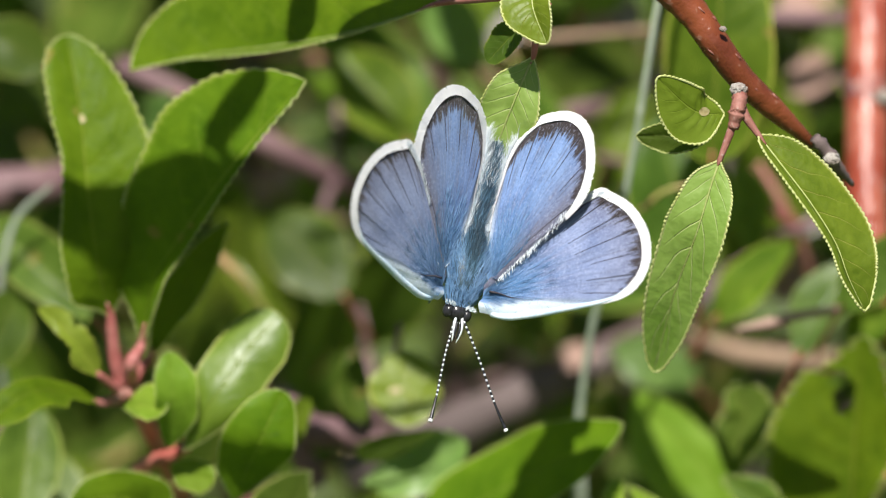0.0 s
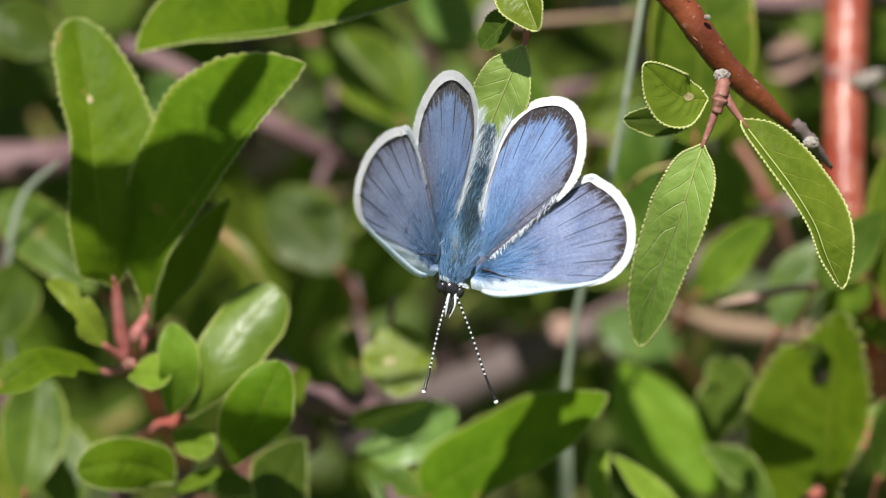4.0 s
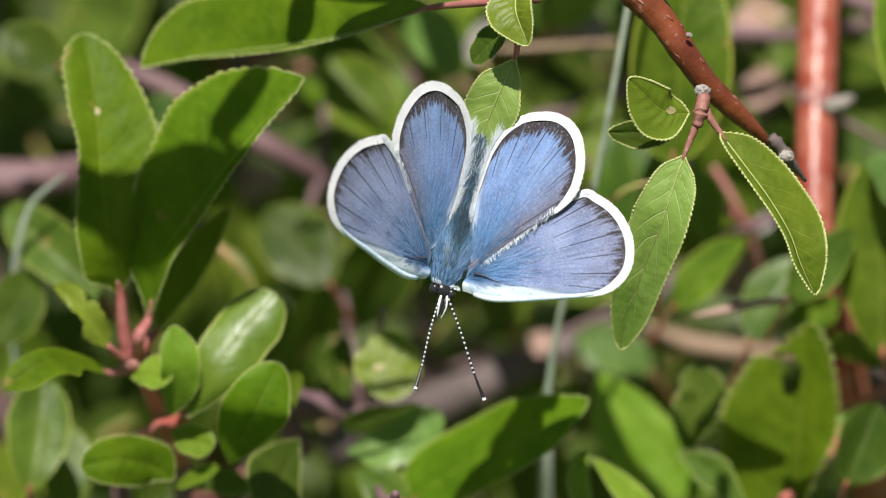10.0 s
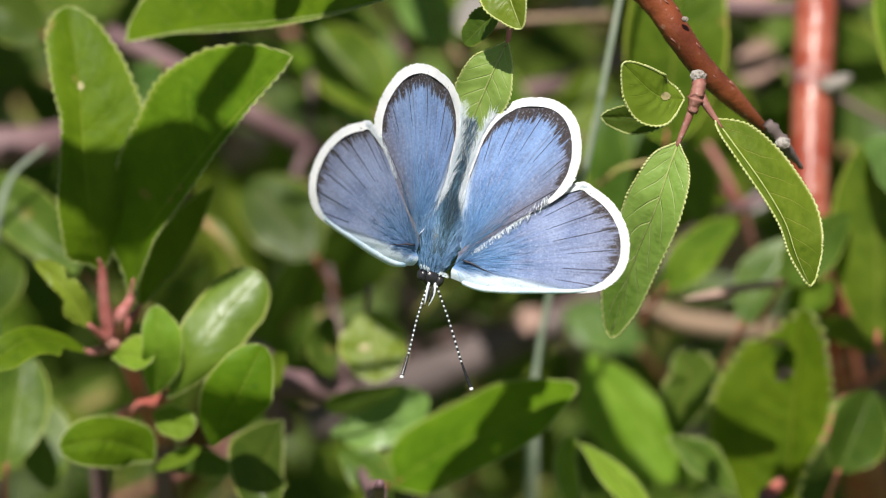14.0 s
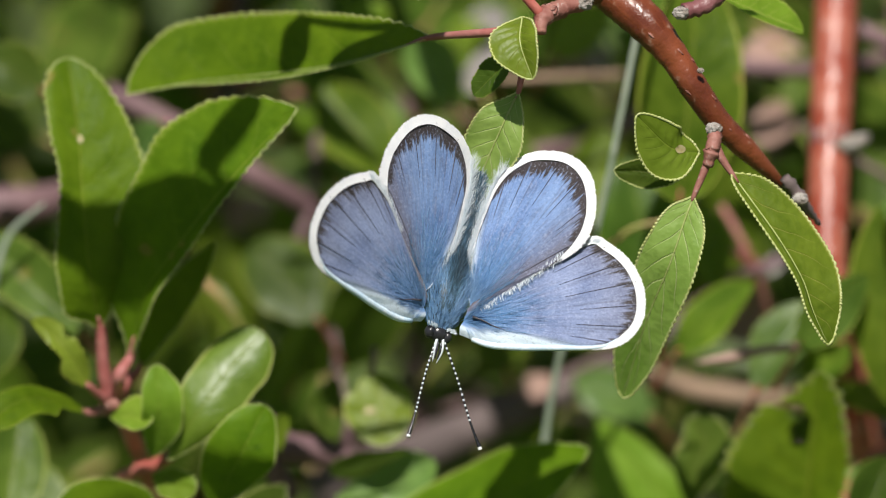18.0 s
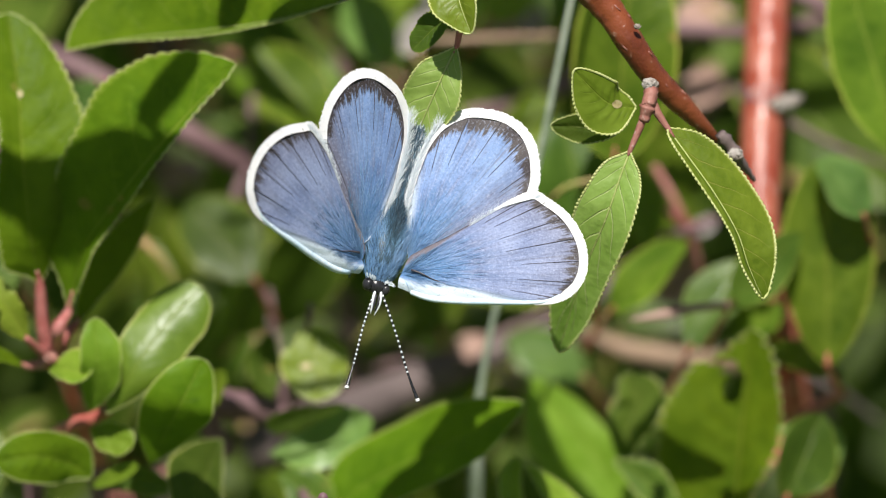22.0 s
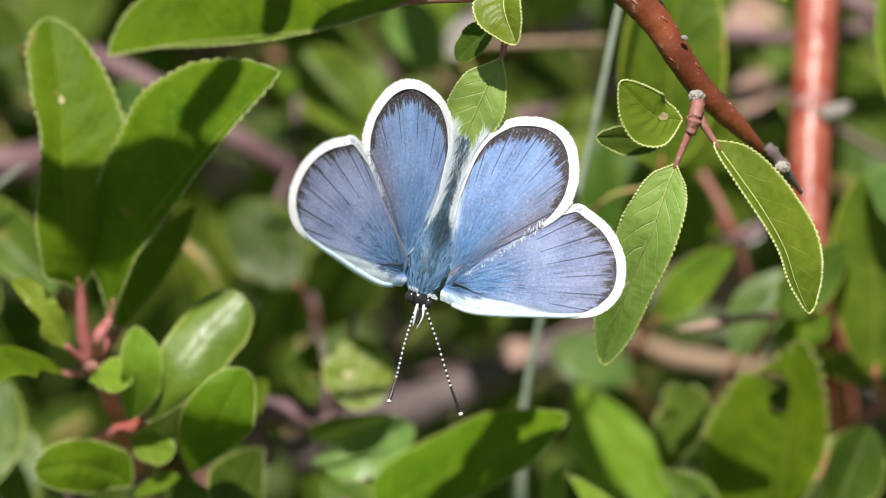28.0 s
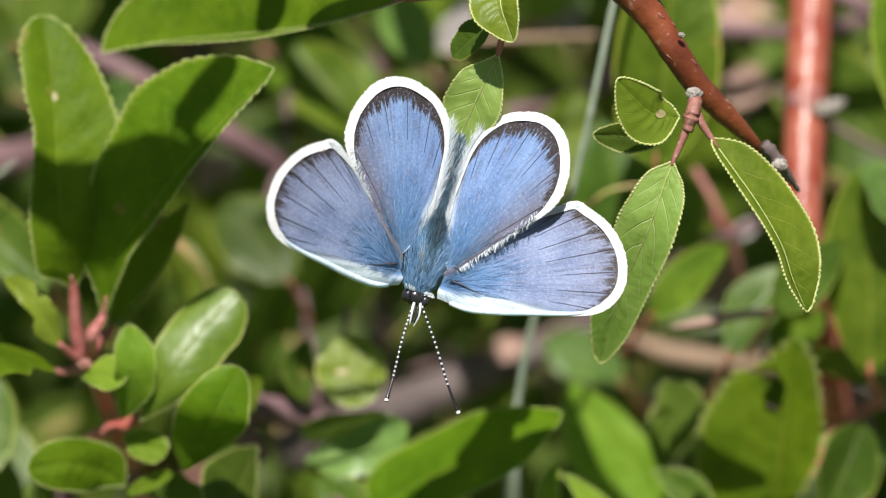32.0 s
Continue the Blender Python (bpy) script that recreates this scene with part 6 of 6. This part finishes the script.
RIGHT_FORE = [(0.0, 51.7, -4.1), (1.0, 51.7, -4.1), (2.0, 56.9, -2.9), (2.5, 53.5, -2.0), (5.0, 52.3, -1.7), (7.0, 48.0, -2.1), (9.0, 43.3, -1.5), (11.0, 42.5, -0.8), (12.0, 35.6, -0.8), (14.0, 40.4, 0.9), (17.0, 38.2, 0.4), (20.0, 36.8, -0.8), (22.0, 30.3, -1.2), (25.0, 35.3, -0.2), (28.0, 39.1, 1.0), (28.1, 39.1, 1.0), (28.4, 34.3, -1.1), (29.0, 34.3, -1.1), (30.0, 38.0, -0.7), (31.0, 41.7, -0.2), (31.2, 41.7, -0.2), (31.5, 35.1, -2.2), (31.7, 35.1, -2.2), (32.0, 35.0, -0.4)]
RIGHT_HIND = [(0.0, 61.3, -0.4), (1.0, 61.3, -0.4), (2.0, 66.5, -0.2), (2.5, 61.3, 0.2), (5.0, 59.6, 0.3), (7.0, 55.7, 0.6), (9.0, 50.1, 0.5), (11.0, 46.5, 0.7), (12.0, 39.2, 0.9), (14.0, 45.7, 1.1), (17.0, 43.6, 1.4), (20.0, 38.3, 0.8), (22.0, 18.0, 0.3), (25.0, 36.9, 0.8), (28.0, 42.0, 1.1), (28.1, 42.0, 1.1), (28.4, 42.8, 0.3), (29.0, 42.8, 0.3), (30.0, 46.1, 0.4), (31.0, 49.4, 0.4), (31.2, 49.4, 0.4), (31.5, 47.6, 0.9), (31.7, 47.6, 0.9), (32.0, 48.6, 0.4)]


def motions():
    for ob, s, hind in WINGS:
        seat = Matrix.Translation((s * 1.45 * MM, 0.0, (0.55 if hind else 0.75) * MM))
        rest = 0.0 if hind else 9.0 if s < 0 else 2.5
        table = (RIGHT_HIND if s > 0 else LEFT_HIND) if hind else RIGHT_FORE if s > 0 else LEFT_FORE
        walk(ob, [(t, seat @ pose(0, 0, 0, 0, -s * a, 0) @ pose(0, 0, 0, 0, 0, -s * (sweep + rest))) for t, a, sweep in table])
    for ob in ANTENNAE:
        walk(ob, [(0.0, Matrix.Translation(ob.location)), (16.0, Matrix.Translation(ob.location) @ pose(0, 0, 0, 0, 0, -1)), (32.0, Matrix.Translation(ob.location))])


motions()
